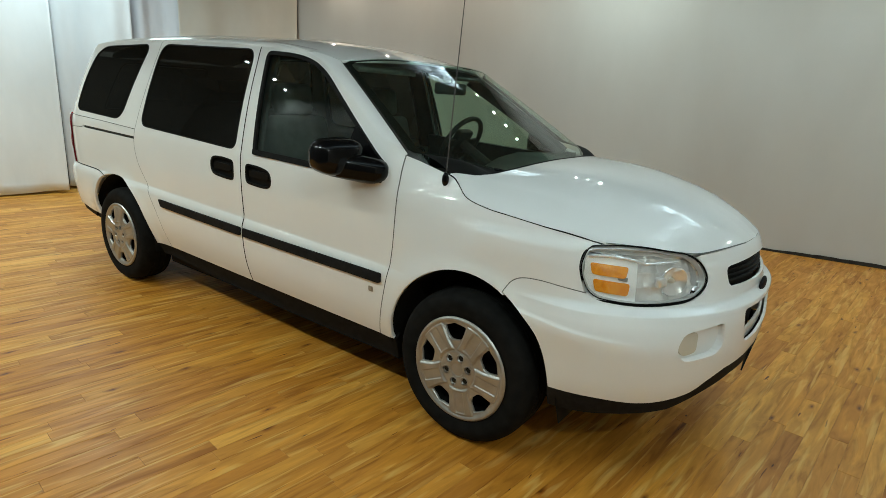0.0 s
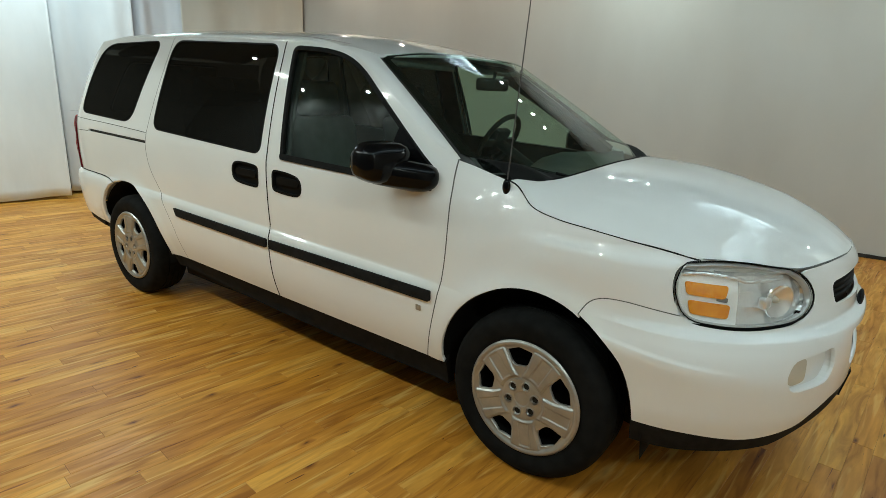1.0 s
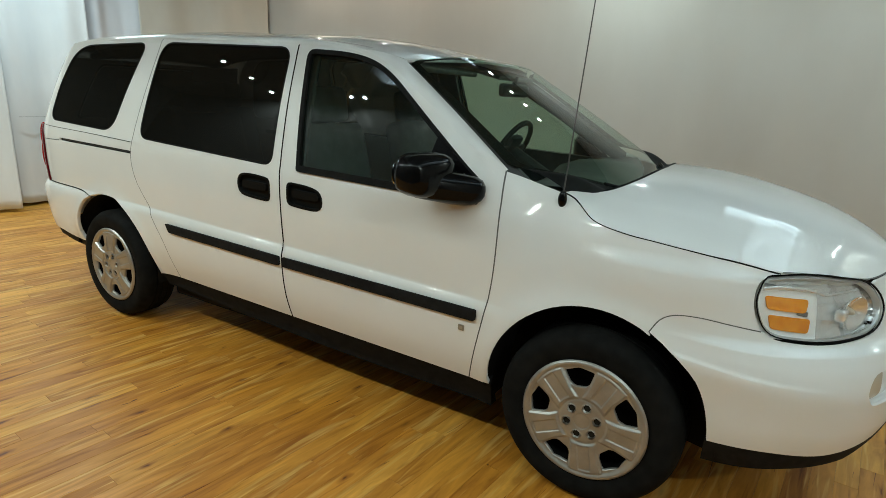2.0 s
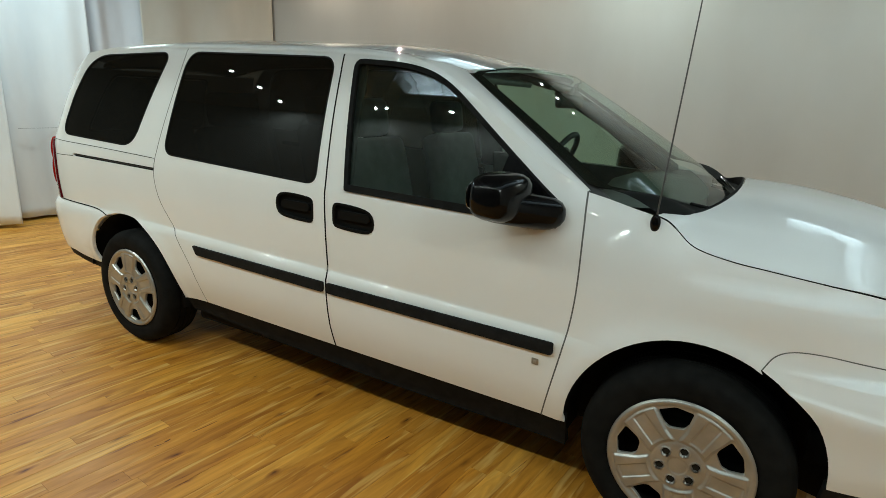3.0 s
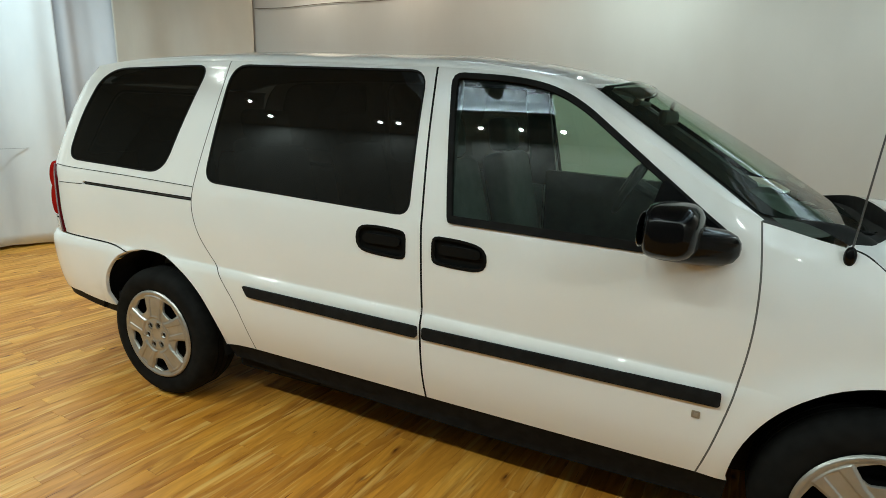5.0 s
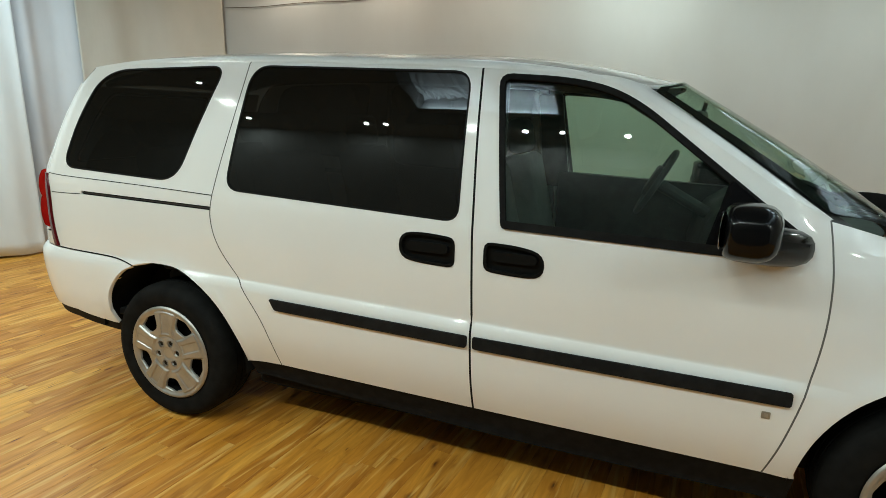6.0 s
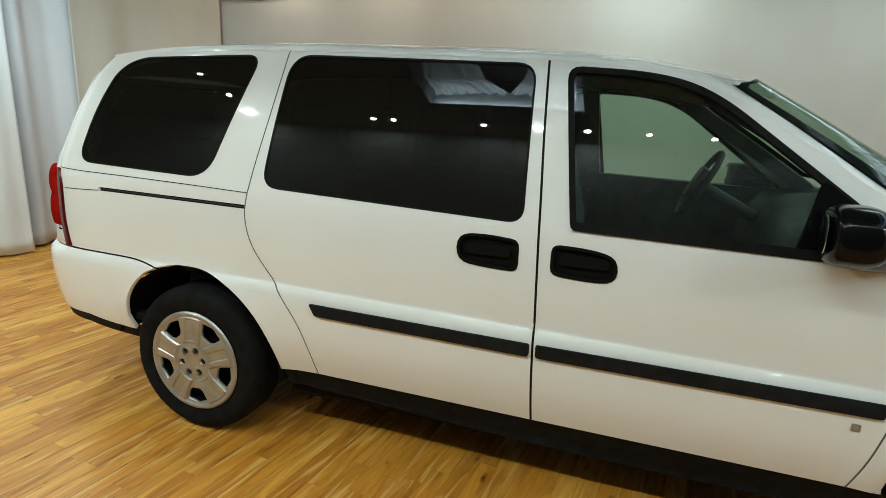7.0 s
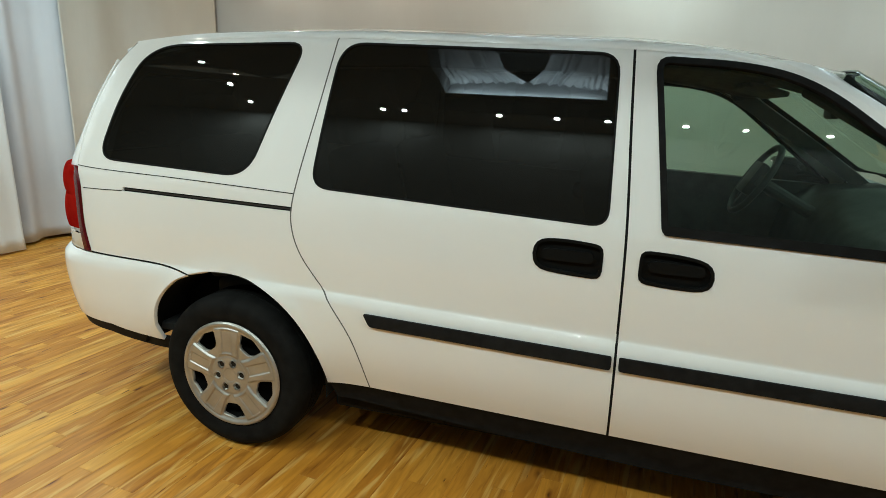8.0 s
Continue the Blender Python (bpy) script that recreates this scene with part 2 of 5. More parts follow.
    gloss = ramp(m, wide, "Fac", ((0.3, (0.50, 0.50, 0.50)), (0.7, (0.34, 0.34, 0.34))))
    wire(m, gloss, "Color", shader(m), "Roughness")
    rough_bump = node(m, "ShaderNodeBump", Strength=0.25, Distance=0.0015)
    wire(m, wide, "Fac", rough_bump, "Height")
    wire(m, rough_bump, "Normal", shader(m), "Normal")


build_wood(wood)

# ---- shape helpers ----


def part(name, data, mat, parent=None, label=""):
    """Links a bmesh or mesh as one object, under a thing or a part."""
    if isinstance(data, bmesh.types.BMesh):
        mesh = bpy.data.meshes.new(name)
        bmesh.ops.recalc_face_normals(data, faces=data.faces[:])
        data.to_mesh(mesh)
        data.free()
    else:
        mesh = data
    if mat and not mesh.materials:
        mesh.materials.append(mat)
    ob = new(name, mesh)
    if parent:
        ob.parent = parent
        ob.matrix_parent_inverse = ROOT.get(parent.name, Matrix()).inverted()
    if label:
        tagged(ob, label)
    return ob


ROOT = {}


def thing(name, at, label, category, group="", kind=""):
    """An Empty at a thing's base."""
    ob = new(name)
    ob.empty_display_size = 0.1
    ob.matrix_world = at
    ROOT[ob.name] = at.copy()
    return tagged(ob, label, category, group, kind)


def box(bm, centre, size, bevel=0.0, turn=None, segments=2):
    made = bmesh.ops.create_cube(bm, size=1.0)["verts"]
    for v in made:
        v.co = Vector((v.co.x * size[0], v.co.y * size[1], v.co.z * size[2]))
    if bevel > 0:
        edges = list({e for v in made for e in v.link_edges})
        out = bmesh.ops.bevel(bm, geom=edges, offset=bevel, segments=segments, profile=0.6, affect="EDGES")
        made = list({v for f in out["faces"] for v in f.verts} | {v for v in made if v.is_valid})
    m = Matrix.Translation(centre) @ (turn or Matrix())
    for v in made:
        v.co = m @ v.co
    return made


def smooth_mesh(ob, angle=40):
    for f in ob.data.polygons:
        f.use_smooth = True
    ob.data.set_sharp_from_angle(angle=radians(angle))
    return ob


def lathe(profile, steps=48, axis="Y"):
    """Revolves (radius, along) pairs about an axis."""
    bm = bmesh.new()
    rings = []
    for k in range(steps):
        a = 2 * math.pi * k / steps
        ring = []
        for r, h in profile:
            p = (r * math.cos(a), h, r * math.sin(a)) if axis == "Y" else (r * math.cos(a), r * math.sin(a), h)
            ring.append(bm.verts.new(p))
        rings.append(ring)
    for k in range(steps):
        a, b = rings[k], rings[(k + 1) % steps]
        for i in range(len(profile) - 1):
            bm.faces.new((a[i], a[i + 1], b[i + 1], b[i]))
    bmesh.ops.remove_doubles(bm, verts=bm.verts[:], dist=1e-6)
    return bm


def tube(points, radius, sides=8, taper=1.0):
    """A round bar along points."""
    bm = bmesh.new()
    rings = []
    for k, p in enumerate(points):
        a, b = Vector(points[max(k - 1, 0)]), Vector(points[min(k + 1, len(points) - 1)])
        d = (b - a).normalized()
        u = d.orthogonal().normalized() if k == 0 else (u - d * u.dot(d)).normalized()
        w = d.cross(u)
        r = radius * (1 + (taper - 1) * k / max(len(points) - 1, 1))
        rings.append([bm.verts.new(Vector(p) + r * (math.cos(t) * u + math.sin(t) * w)) for t in (2 * math.pi * j / sides for j in range(sides))])
    for a, b in zip(rings, rings[1:]):
        for j in range(sides):
            bm.faces.new((a[j], a[(j + 1) % sides], b[(j + 1) % sides], b[j]))
    bm.faces.new(rings[0])
    bm.faces.new(rings[-1])
    return bm


def curve(xs, ys):
    """A smooth monotone curve through a few values."""
    xs, ys = np.array(xs, float), np.array(ys, float)
    d = np.diff(ys) / np.diff(xs)
    m = np.zeros(len(xs))
    m[0], m[-1] = d[0], d[-1]
    for i in range(1, len(xs) - 1):
        m[i] = 0.0 if d[i - 1] * d[i] <= 0 else 2 * d[i - 1] * d[i] / (d[i - 1] + d[i])
    xs, ys, m = xs.tolist(), ys.tolist(), m.tolist()

    def f(x):
        x = min(max(x, xs[0]), xs[-1])
        i = 0
        while i < len(xs) - 2 and x > xs[i + 1]:
            i += 1
        h = xs[i + 1] - xs[i]
        t = (x - xs[i]) / h
        return ys[i] * (1 + 2 * t) * (1 - t) ** 2 + h * m[i] * t * (1 - t) ** 2 + ys[i + 1] * t * t * (3 - 2 * t) + h * m[i + 1] * t * t * (t - 1)

    return f


def ease(a, b, x):
    t = min(max((x - a) / (b - a), 0), 1)
    return t * t * (3 - 2 * t)


def rounded(corners, step=0.03):
    """A closed outline from corners (u, v, cut), each rounded over the length cut."""
    out = []
    n = len(corners)
    pts = [Vector(c[:2]) for c in corners]
    for i, c in enumerate(corners):
        p, a, b = pts[i], pts[i - 1], pts[(i + 1) % n]
        cut_a, cut_b = min(c[2], 0.49 * (p - a).length), min(c[2], 0.49 * (p - b).length)
        if c[2] <= 0:
            out.append(p)
        else:
            s, e = p + (a - p).normalized() * cut_a, p + (b - p).normalized() * cut_b
            k = max(3, int(c[2] / 0.012))
            k = min(k, 14)
            out += [s.lerp(p, t).lerp(p.lerp(e, t), t) for t in (j / k for j in range(k + 1))]
    return dense(out, step)


def dense(pts, step=0.03, closed=True):
    out = []
    n = len(pts)
    for i in range(n if closed else n - 1):
        a, b = Vector(pts[i]), Vector(pts[(i + 1) % n])
        k = max(1, int((b - a).length / step))
        out += [a.lerp(b, j / k) for j in range(k)]
    if not closed:
        out.append(Vector(pts[-1]))
    return out


def flow(pts, per=6):
    """An open soft line through a few places."""
    pts = [Vector(p) for p in pts]
    out = []
    for i in range(len(pts) - 1):
        p0, p1, p2, p3 = pts[max(i - 1, 0)], pts[i], pts[i + 1], pts[min(i + 2, len(pts) - 1)]
        for j in range(per):
            t = j / per
            out.append(0.5 * (2 * p1 + (p2 - p0) * t + (2 * p0 - 5 * p1 + 4 * p2 - p3) * t * t + (3 * p1 - p0 - 3 * p2 + p3) * t ** 3))
    out.append(pts[-1])
    return out


def shrink(loop, d):
    """The outline moved inward by d."""
    pts = [Vector(p) for p in loop]
    clean = [p for i, p in enumerate(pts) if (p - pts[i - 1]).length > 1e-5]
    n = len(clean)
    area = sum(clean[i - 1].x * clean[i].y - clean[i].x * clean[i - 1].y for i in range(n))
    turn = 1 if area > 0 else -1
    out = []
    for i in range(n):
        a, b = (clean[i] - clean[i - 1]).normalized(), (clean[(i + 1) % n] - clean[i]).normalized()
        na, nb = Vector((-a.y, a.x)) * turn, Vector((-b.y, b.x)) * turn
        m = na + nb
        m = m.normalized() if m.length > 1e-3 else na
        out.append(clean[i] + m * d / max(0.5, m.dot(na)))
    return out


def inside(loop, pts):
    """Which of the points lie in the outline."""
    lp, q = np.array([tuple(p) for p in loop]), np.asarray(pts, float)
    x, y = q[:, 0], q[:, 1]
    res = np.zeros(len(q), bool)
    for (x1, y1), (x2, y2) in zip(lp, np.roll(lp, -1, 0)):
        if y1 != y2:
            res ^= ((y1 > y) != (y2 > y)) & (x < (x2 - x1) * (y - y1) / (y2 - y1) + x1)
    return res


def sheet(place, outer, holes=(), step=0.045, depth=0.014, gap=0.0, lift=0.0, core=(1.5, 0.0, 0.8), rows=()):
    """A curved panel: the outline (less its holes) in two coordinates, laid on a surface by place(u, v), with an edge turned inward. rows: creases along which the mesh has vertices."""
    from mathutils.geometry import delaunay_2d_cdt

    loops = [shrink(outer, gap) if gap else list(outer)] + [list(h) for h in holes]
    pts, edges = [], []
    for lp in loops:
        base = len(pts)
        pts += [Vector(p[:2]) for p in lp]
        edges += [(base + i, base + (i + 1) % len(lp)) for i in range(len(lp))]
    rim = np.array([tuple(p) for p in pts])
    lo, hi = rim.min(0), rim.max(0)
    grid = np.array([(u + (0.5 * step if j % 2 else 0), v) for j, v in enumerate(np.arange(lo[1], hi[1], step * 0.87)) for u in np.arange(lo[0], hi[0], step)])
    keep = inside(loops[0], grid)
    for h in loops[1:]:
        keep &= ~inside(h, grid)
    grid = grid[keep]
    if len(grid):
        near = np.array([((rim - g) ** 2).sum(1).min() for g in grid])
        grid = grid[near > (0.5 * step) ** 2]
    extra = np.array([q for r in rows for q in (r if isinstance(r, list) else [(u, r(u) if callable(r) else r) for u in np.arange(lo[0], hi[0], 0.5 * step)])])
    if len(extra):
        keep = inside(loops[0], extra)
        for h in loops[1:]:
            keep &= ~inside(h, extra)
        extra = [e for e in extra[keep] if ((rim - e) ** 2).sum(1).min() > min(0.005, 0.4 * step) ** 2]
        near = np.array([((np.array(extra) - g) ** 2).sum(1).min() for g in grid]) if len(grid) and len(extra) else np.ones(len(grid))
        grid = grid[near > (0.4 * step) ** 2]
        pts += [Vector(e) for e in extra]
    pts += [Vector(g) for g in grid]
    verts, _, faces, *_ = delaunay_2d_cdt(pts, edges, [], 0, 1e-6)
    mids = np.array([tuple(sum((verts[i] for i in f), Vector((0, 0))) / len(f)) for f in faces])
    keep = inside(loops[0], mids)
    for h in loops[1:]:
        keep &= ~inside(h, mids)
    faces = [f for f, k in zip(faces, keep) if k]
    core, eps = Vector(core), 1.5e-3
    flat, normals = [], []
    for v in verts:
        p = place(v.x, v.y)
        du, dv = place(v.x + eps, v.y) - place(v.x - eps, v.y), place(v.x, v.y + eps) - place(v.x, v.y - eps)
        n = du.cross(dv)
        n = n.normalized() if n.length > 1e-12 else (p - core).normalized()
        if n.dot(p - core) < 0:
            n = -n
        flat.append(p + n * lift)
        normals.append(n)
    out_faces, count = [], {}
    for f in faces:
        a, b, c = (flat[i] for i in f[:3])
        if (b - a).cross(c - a).dot(normals[f[0]]) < 0:
            f = f[::-1]
        out_faces.append(list(f))
        for i in range(len(f)):
            key = (min(f[i], f[i - 1]), max(f[i], f[i - 1]))
            count.setdefault(key, []).append((f[i - 1], f[i]))
    co = list(flat)
    corner = [[normals[i] for i in f] for f in out_faces]
    if depth:
        low = {}
        for key, uses in count.items():
            if len(uses) == 1:
                a, b = uses[0]
                side_n = (flat[b] - flat[a]).cross(normals[a])
                side_n = side_n.normalized() if side_n.length > 1e-9 else normals[a]
                for i in (a, b):
                    if i not in low:
                        low[i] = len(co)
                        co.append(flat[i] - normals[i] * depth)
                out_faces.append([a, low[a], low[b], b])
                if depth < 0:
                    side_n = -side_n
                corner.append([(side_n + normals[a]).normalized(), side_n, side_n, (side_n + normals[b]).normalized()])
    used = sorted({i for f in out_faces for i in f})
    at = {old: k for k, old in enumerate(used)}
    mesh = bpy.data.meshes.new("panel")
    mesh.from_pydata([tuple(co[i]) for i in used], [], [[at[i] for i in f] for f in out_faces])
    for f in mesh.polygons:
        f.use_smooth = True
    mesh.normals_split_custom_set([tuple(n) for some in corner for n in some])
    return mesh


def ring(place, outer, inner, mat_depth=0.012, lift=0.0, step=0.03, core=(1.5, 0.0, 0.8)):
    return sheet(place, outer, [inner], step, mat_depth, 0, lift, core)


# ---- the van's surface ----
X0F, X0R, NR = 3.38, -0.45, 3.0
door_sec = curve([0.26, 0.33, 0.36, 0.42, 0.50, 0.58, 0.66, 0.690, 0.710, 0.726, 0.737, 0.742, 0.77, 0.80, 0.90, 1.0, 1.08, 1.13, 1.2, 1.35, 1.5, 1.62, 1.667, 1.70, 1.73, 1.76],
                 [0.780, 0.806, 0.817, 0.838, 0.858, 0.868, 0.8725, 0.8720, 0.8680, 0.8610, 0.8538, 0.8532, 0.8560, 0.8580, 0.863, 0.864, 0.860, 0.849, 0.833, 0.792, 0.743, 0.699, 0.682, 0.655, 0.615, 0.56])
wing_sec = curve([0.26, 0.4, 0.5, 0.6, 0.7, 0.75, 0.8, 0.9, 1.0, 1.06, 1.1, 1.135, 1.18, 1.22, 1.3], [0.78, 0.835, 0.858, 0.868, 0.872, 0.866, 0.862, 0.858, 0.842, 0.822, 0.80, 0.782, 0.745, 0.70, 0.6])
nose_x = curve([0.2, 0.40, 0.5, 0.6, 0.7, 0.742, 0.768, 0.80, 0.9, 0.95, 1.0, 1.1, 1.2], [3.960, 4.010, 4.035, 4.040, 4.040, 4.040, 4.037, 4.033, 4.018, 4.00, 3.955, 3.80, 3.62])
nose_n = curve([0.2, 0.6, 0.7, 0.8, 0.89, 0.95, 1.2], [2.5, 2.45, 2.3, 2.02, 1.88, 1.78, 1.76])
tail_x = curve([0.3, 0.45, 0.7, 0.79, 0.80, 1.17, 1.3, 1.45, 1.6, 1.7, 1.8], [-1.09, -1.13, -1.16, -1.15, -1.12, -1.07, -1.00, -0.915, -0.80, -0.70, -0.6])
AXLES, HUB = (0.0, 3.076), 0.345
CREASE = [lambda x, c=c: c - 0.03 * (x - 1.54) for c in (0.69, 0.708, 0.722, 0.732, 0.738, 0.742, 0.748)]


def width(x, z):
    x = min(max(x, X0R), X0F)
    b = ease(2.5, 2.85, x)
    w = door_sec(z + 0.03 * (x - 1.54)) if b < 1 else 0.0
    if b > 0:
        w = (1 - b) * w + b * wing_sec(z)
        w += 0.010 * (1 - ease(0.972, 0.990, z)) * ease(0.80, 0.95, z) * ease(2.95, 3.2, x)
    if z < 1.0:
        for ax in AXLES:
            r = math.hypot(x - ax, z - HUB)
            w += 0.012 * math.exp(-(((r - 0.43) / 0.05) ** 2))
    return w


def side_y(x, z):
    w = width(x, z)
    if x > X0F:
        n = nose_n(z)
        w *= (1 - min((x - X0F) / (nose_x(z) - X0F), 0.9999) ** n) ** (1 / n)
    if x < X0R:
        w *= (1 - min((X0R - x) / (X0R - tail_x(z)), 0.9999) ** NR) ** (1 / NR)
    return w


def near_side(x, z):
    return Vector((x, -side_y(x, z), z))


def far_side(x, z):
    return Vector((x, side_y(x, z), z))


def pane_of(place, curl=0.0):
    """The side windows' surface: flatter than the body towards the roof, curling in towards the front."""
    def pane(x, z):
        p = plain(x, z)
        p.y -= math.copysign(curl * max(x - 1.70, 0) ** 2 / (0.30 + max(x - 1.70, 0)), p.y)
        return p

    def plain(x, z):
        top = 1.575 - 0.03 * (x - 1.54)
        if z <= top:
            return place(x, z)
        p = place(x, top)
        p.y -= math.copysign(0.400 * (z - top), p.y)
        p.z = z
        return p
    return pane


TURN = 80.0  # degrees of the nose's bend per metre of its girth coordinate
FRONT = 90 / TURN


def nose(s, z):
    """Round the front: s < 0 along the near flank, FRONT at the middle."""
    far = s > FRONT
    if far:
        s = 2 * FRONT - s
    n = nose_n(z)
    if s <= 0:
        p = Vector((X0F + s, -width(X0F + s, z), z))
    else:
        a = radians(min(s * TURN, 90))
        w = width(X0F, z)
        p = Vector((X0F + (nose_x(z) - X0F) * math.sin(a) ** (2 / n), -w * max(math.cos(a), 0) ** (2 / n), z))
    k = 0.032 * (1 - ease(0.752, 0.772, z)) * ease(-0.10, 0.25, s)
    line = 0.690 - 0.09 * s
    k += 0.0065 * math.exp(-(((z - line) / (0.009 if z > line else 0.045)) ** 2)) * ease(-0.22, -0.02, s) * (1 - ease(0.10, 0.45, s))
    p += Vector((math.sin(radians(max(s, 0) * TURN)), -math.cos(radians(max(s, 0) * TURN)), 0)) * k
    if far:
        p.y = -p.y
    return p


def girth(x, z):
    """The nose coordinate of a place on the near flank."""
    if x <= X0F:
        return x - X0F
    n = nose_n(z)
    return math.degrees(math.asin(min((x - X0F) / (nose_x(z) - X0F), 1) ** (n / 2))) / TURN


def tail(s, z):
    """Round the back: s < 0 along the near flank, FRONT at the middle."""
    far = s > FRONT
    if far:
        s = 2 * FRONT - s
    if s <= 0:
        p = Vector((X0R - s, -width(X0R - s, z), z))
    else:
        a = radians(min(s * TURN, 90))
        w = width(X0R, z)
        p = Vector((X0R - (X0R - tail_x(z)) * math.sin(a) ** (2 / NR), -w * max(math.cos(a), 0) ** (2 / NR), z))
    if far:
        p.y = -p.y
    return p


def tail_girth(x, z):
    if x >= X0R:
        return X0R - x
    return math.degrees(math.asin(min((X0R - x) / (X0R - tail_x(z)), 1) ** (NR / 2))) / TURN


rail = curve([-0.80, -0.7, -0.5, -0.2, 0.43, 1.0, 1.484, 1.8, 2.08, 2.3], [1.60, 1.645, 1.695, 1.728, 1.738, 1.722, 1.705, 1.672, 1.618, 1.56])
crown = curve([-0.8, -0.5, 0.0, 1.5, 2.1, 2.3], [0.045, 0.055, 0.06, 0.06, 0.060, 0.070])
ROOF_HALF = 0.645


def roof(x, y):
    t = min(abs(y) / ROOF_HALF, 1.05)
    return Vector((x, y, rail(x) + crown(x) * (1 - t ** 2.6)))


hood_mid = curve([2.6, 2.95, 3.1, 3.3, 3.5, 3.7, 3.85, 3.93, 3.98], [1.218, 1.208, 1.204, 1.194, 1.164, 1.116, 1.057, 1.011, 0.972])
seam_z = curve([2.6, 2.80, 2.885, 2.955, 3.02, 3.13, 3.25, 3.46, 3.60, 3.70, 3.80, 3.868, 3.920, 3.990], [1.215, 1.176, 1.157, 1.126, 1.080, 1.055, 1.043, 1.021, 0.990, 0.985, 0.968, 0.954, 0.961, 0.969])
front_x = curve([0, 0.16, 0.32, 0.45, 0.565, 0.665, 0.74, 0.80], [3.984, 3.970, 3.924, 3.868, 3.80, 3.70, 3.643, 3.604])
wing_z = curve([2.6, 2.80, 2.885, 2.955, 3.02, 3.13, 3.25, 3.46, 3.60, 3.80, 4.0], [1.215, 1.176, 1.157, 1.126, 1.080, 1.055, 1.043, 1.021, 0.990, 0.940, 0.885])


def hood_crown(x, y):
    """The bonnet as if its side edges ran straight on past the lamps."""
    t = min(abs(y) / side_y(min(x, 3.56), wing_z(min(x, 3.56))), 1.1)
    z = hood_mid(x) + (wing_z(x) - hood_mid(x)) * t ** (2.9 - 0.5 * ease(2.95, 3.95, x))
    line = 0.66 - 0.05 * (x - 2.95)
    return z + 0.0035 * (1 - ease(line - 0.030, line + 0.030, abs(y))) * ease(2.92, 3.05, x) * (1 - ease(3.15, 3.85, x))


def hood(x, y):
    """The bonnet: a low crown that rolls down to its front edge over the lamps."""
    side = min(abs(y), 0.80)
    edge = front_x(side)
    roll = max(0.0, 1 - max(edge - x, 0) / 0.40) ** 3.0
    drop = (seam_z(edge) - hood_crown(edge, side)) * roll if roll else 0.0
    return Vector((x, y, hood_crown(x, y) + drop))


def screen(u, v):
    """The windscreen: u -1 to 1 across, v 0 to 1 up."""
    a, b, h = abs(u) ** 1.74, abs(u) ** 18, abs(u) ** 4
    low = Vector((3.046 - 0.214 * a - 0.172 * b, 0.772 * u, 1.141 + 0.077 * abs(u) ** 2.2))
    high = Vector((2.20 - 0.045 * h - 0.075 * b, 0.637 * u, 1.654 - 0.037 * h))
    p = low.lerp(high, v)
    return p + Vector((0.45, 0, 0.8)) * 0.011 * math.sin(math.pi * v) * (1 - 0.55 * a)


# ---- the van ----
van = thing("minivan", pose(1.54, 0, 0), "white minivan with dark tinted windows parked on the wooden floor", "minivan")
BODY = "glossy white painted panel"

front_seam = flow([(2.572, 0.340), (2.612, 0.505), (2.650, 0.689), (2.670, 0.862), (2.670, 1.039), (2.654, 1.213)])
door_gap = flow([(1.538, 0.352), (1.532, 0.66), (1.522, 1.09), (1.500, 1.45), (1.486, 1.700)])
door_top = flow([(1.486, 1.700), (1.70, 1.684), (1.88, 1.652), (2.05, 1.585), (2.30, 1.430), (2.50, 1.296), (2.654, 1.213)])
slider_seam = flow([(0.612, 0.366), (0.585, 0.50), (0.540, 0.615), (0.440, 0.765), (0.345, 0.900), (0.308, 1.015), (0.318, 1.14), (0.380, 1.45), (0.424, 1.733)])
top = flow([(-0.500, 1.690), (-0.20, 1.722), (0.15, 1.733), (0.424, 1.733)])
slider_top = flow([(0.424, 1.733), (0.95, 1.720), (1.486, 1.700)])
sill_line = [(0.612, 0.366), (1.538, 0.352), (2.572, 0.340)]
FRONT_GLASS = rounded([(1.628, 1.110, 0.02), (1.556, 1.658, 0.05), (1.86, 1.640, 0.16), (2.04, 1.580, 0.12), (2.598, 1.150, 0.05), (2.578, 1.080, 0.05)])
MID_GLASS = rounded([(0.383, 1.166, 0.075), (0.440, 1.698, 0.10), (1.446, 1.668, 0.07), (1.464, 1.116, 0.06)])
REAR_GLASS = rounded([(-0.622, 1.214, 0.09), (-0.540, 1.47, 0.10), (-0.425, 1.682, 0.17), (0.296, 1.697, 0.075), (0.110, 1.183, 0.11)])


def xy_loop(*pieces):
    out = []
    for piece in pieces:
        for p in piece:
            p = Vector(p[:2])
            if not out or (p - out[-1]).length > 2e-3:
                out.append(p)
    if (out[0] - out[-1]).length < 2e-3:
        out.pop()
    return dense(out, 0.03)


def handle_shape(x0, x1, z0, z1, front_round):
    if front_round:
        return rounded([(x0, z0 + 0.004, 0.03), (x0, z1, 0.03), (x0 + 0.6 * (x1 - x0), z1 - 0.004, 0.10), (x1, z1 - 0.026, 0.05), (x1, z0 - 0.004, 0.055), (x0 + 0.5 * (x1 - x0), z0 - 0.006, 0.10)], 0.012)
    return rounded([(x0, z0 + 0.012, 0.05), (x0, z1 - 0.004, 0.055), (x0 + 0.45 * (x1 - x0), z1 + 0.004, 0.10), (x1, z1 - 0.008, 0.03), (x1, z0 - 0.006, 0.03), (x0 + 0.45 * (x1 - x0), z0 - 0.002, 0.10)], 0.012)


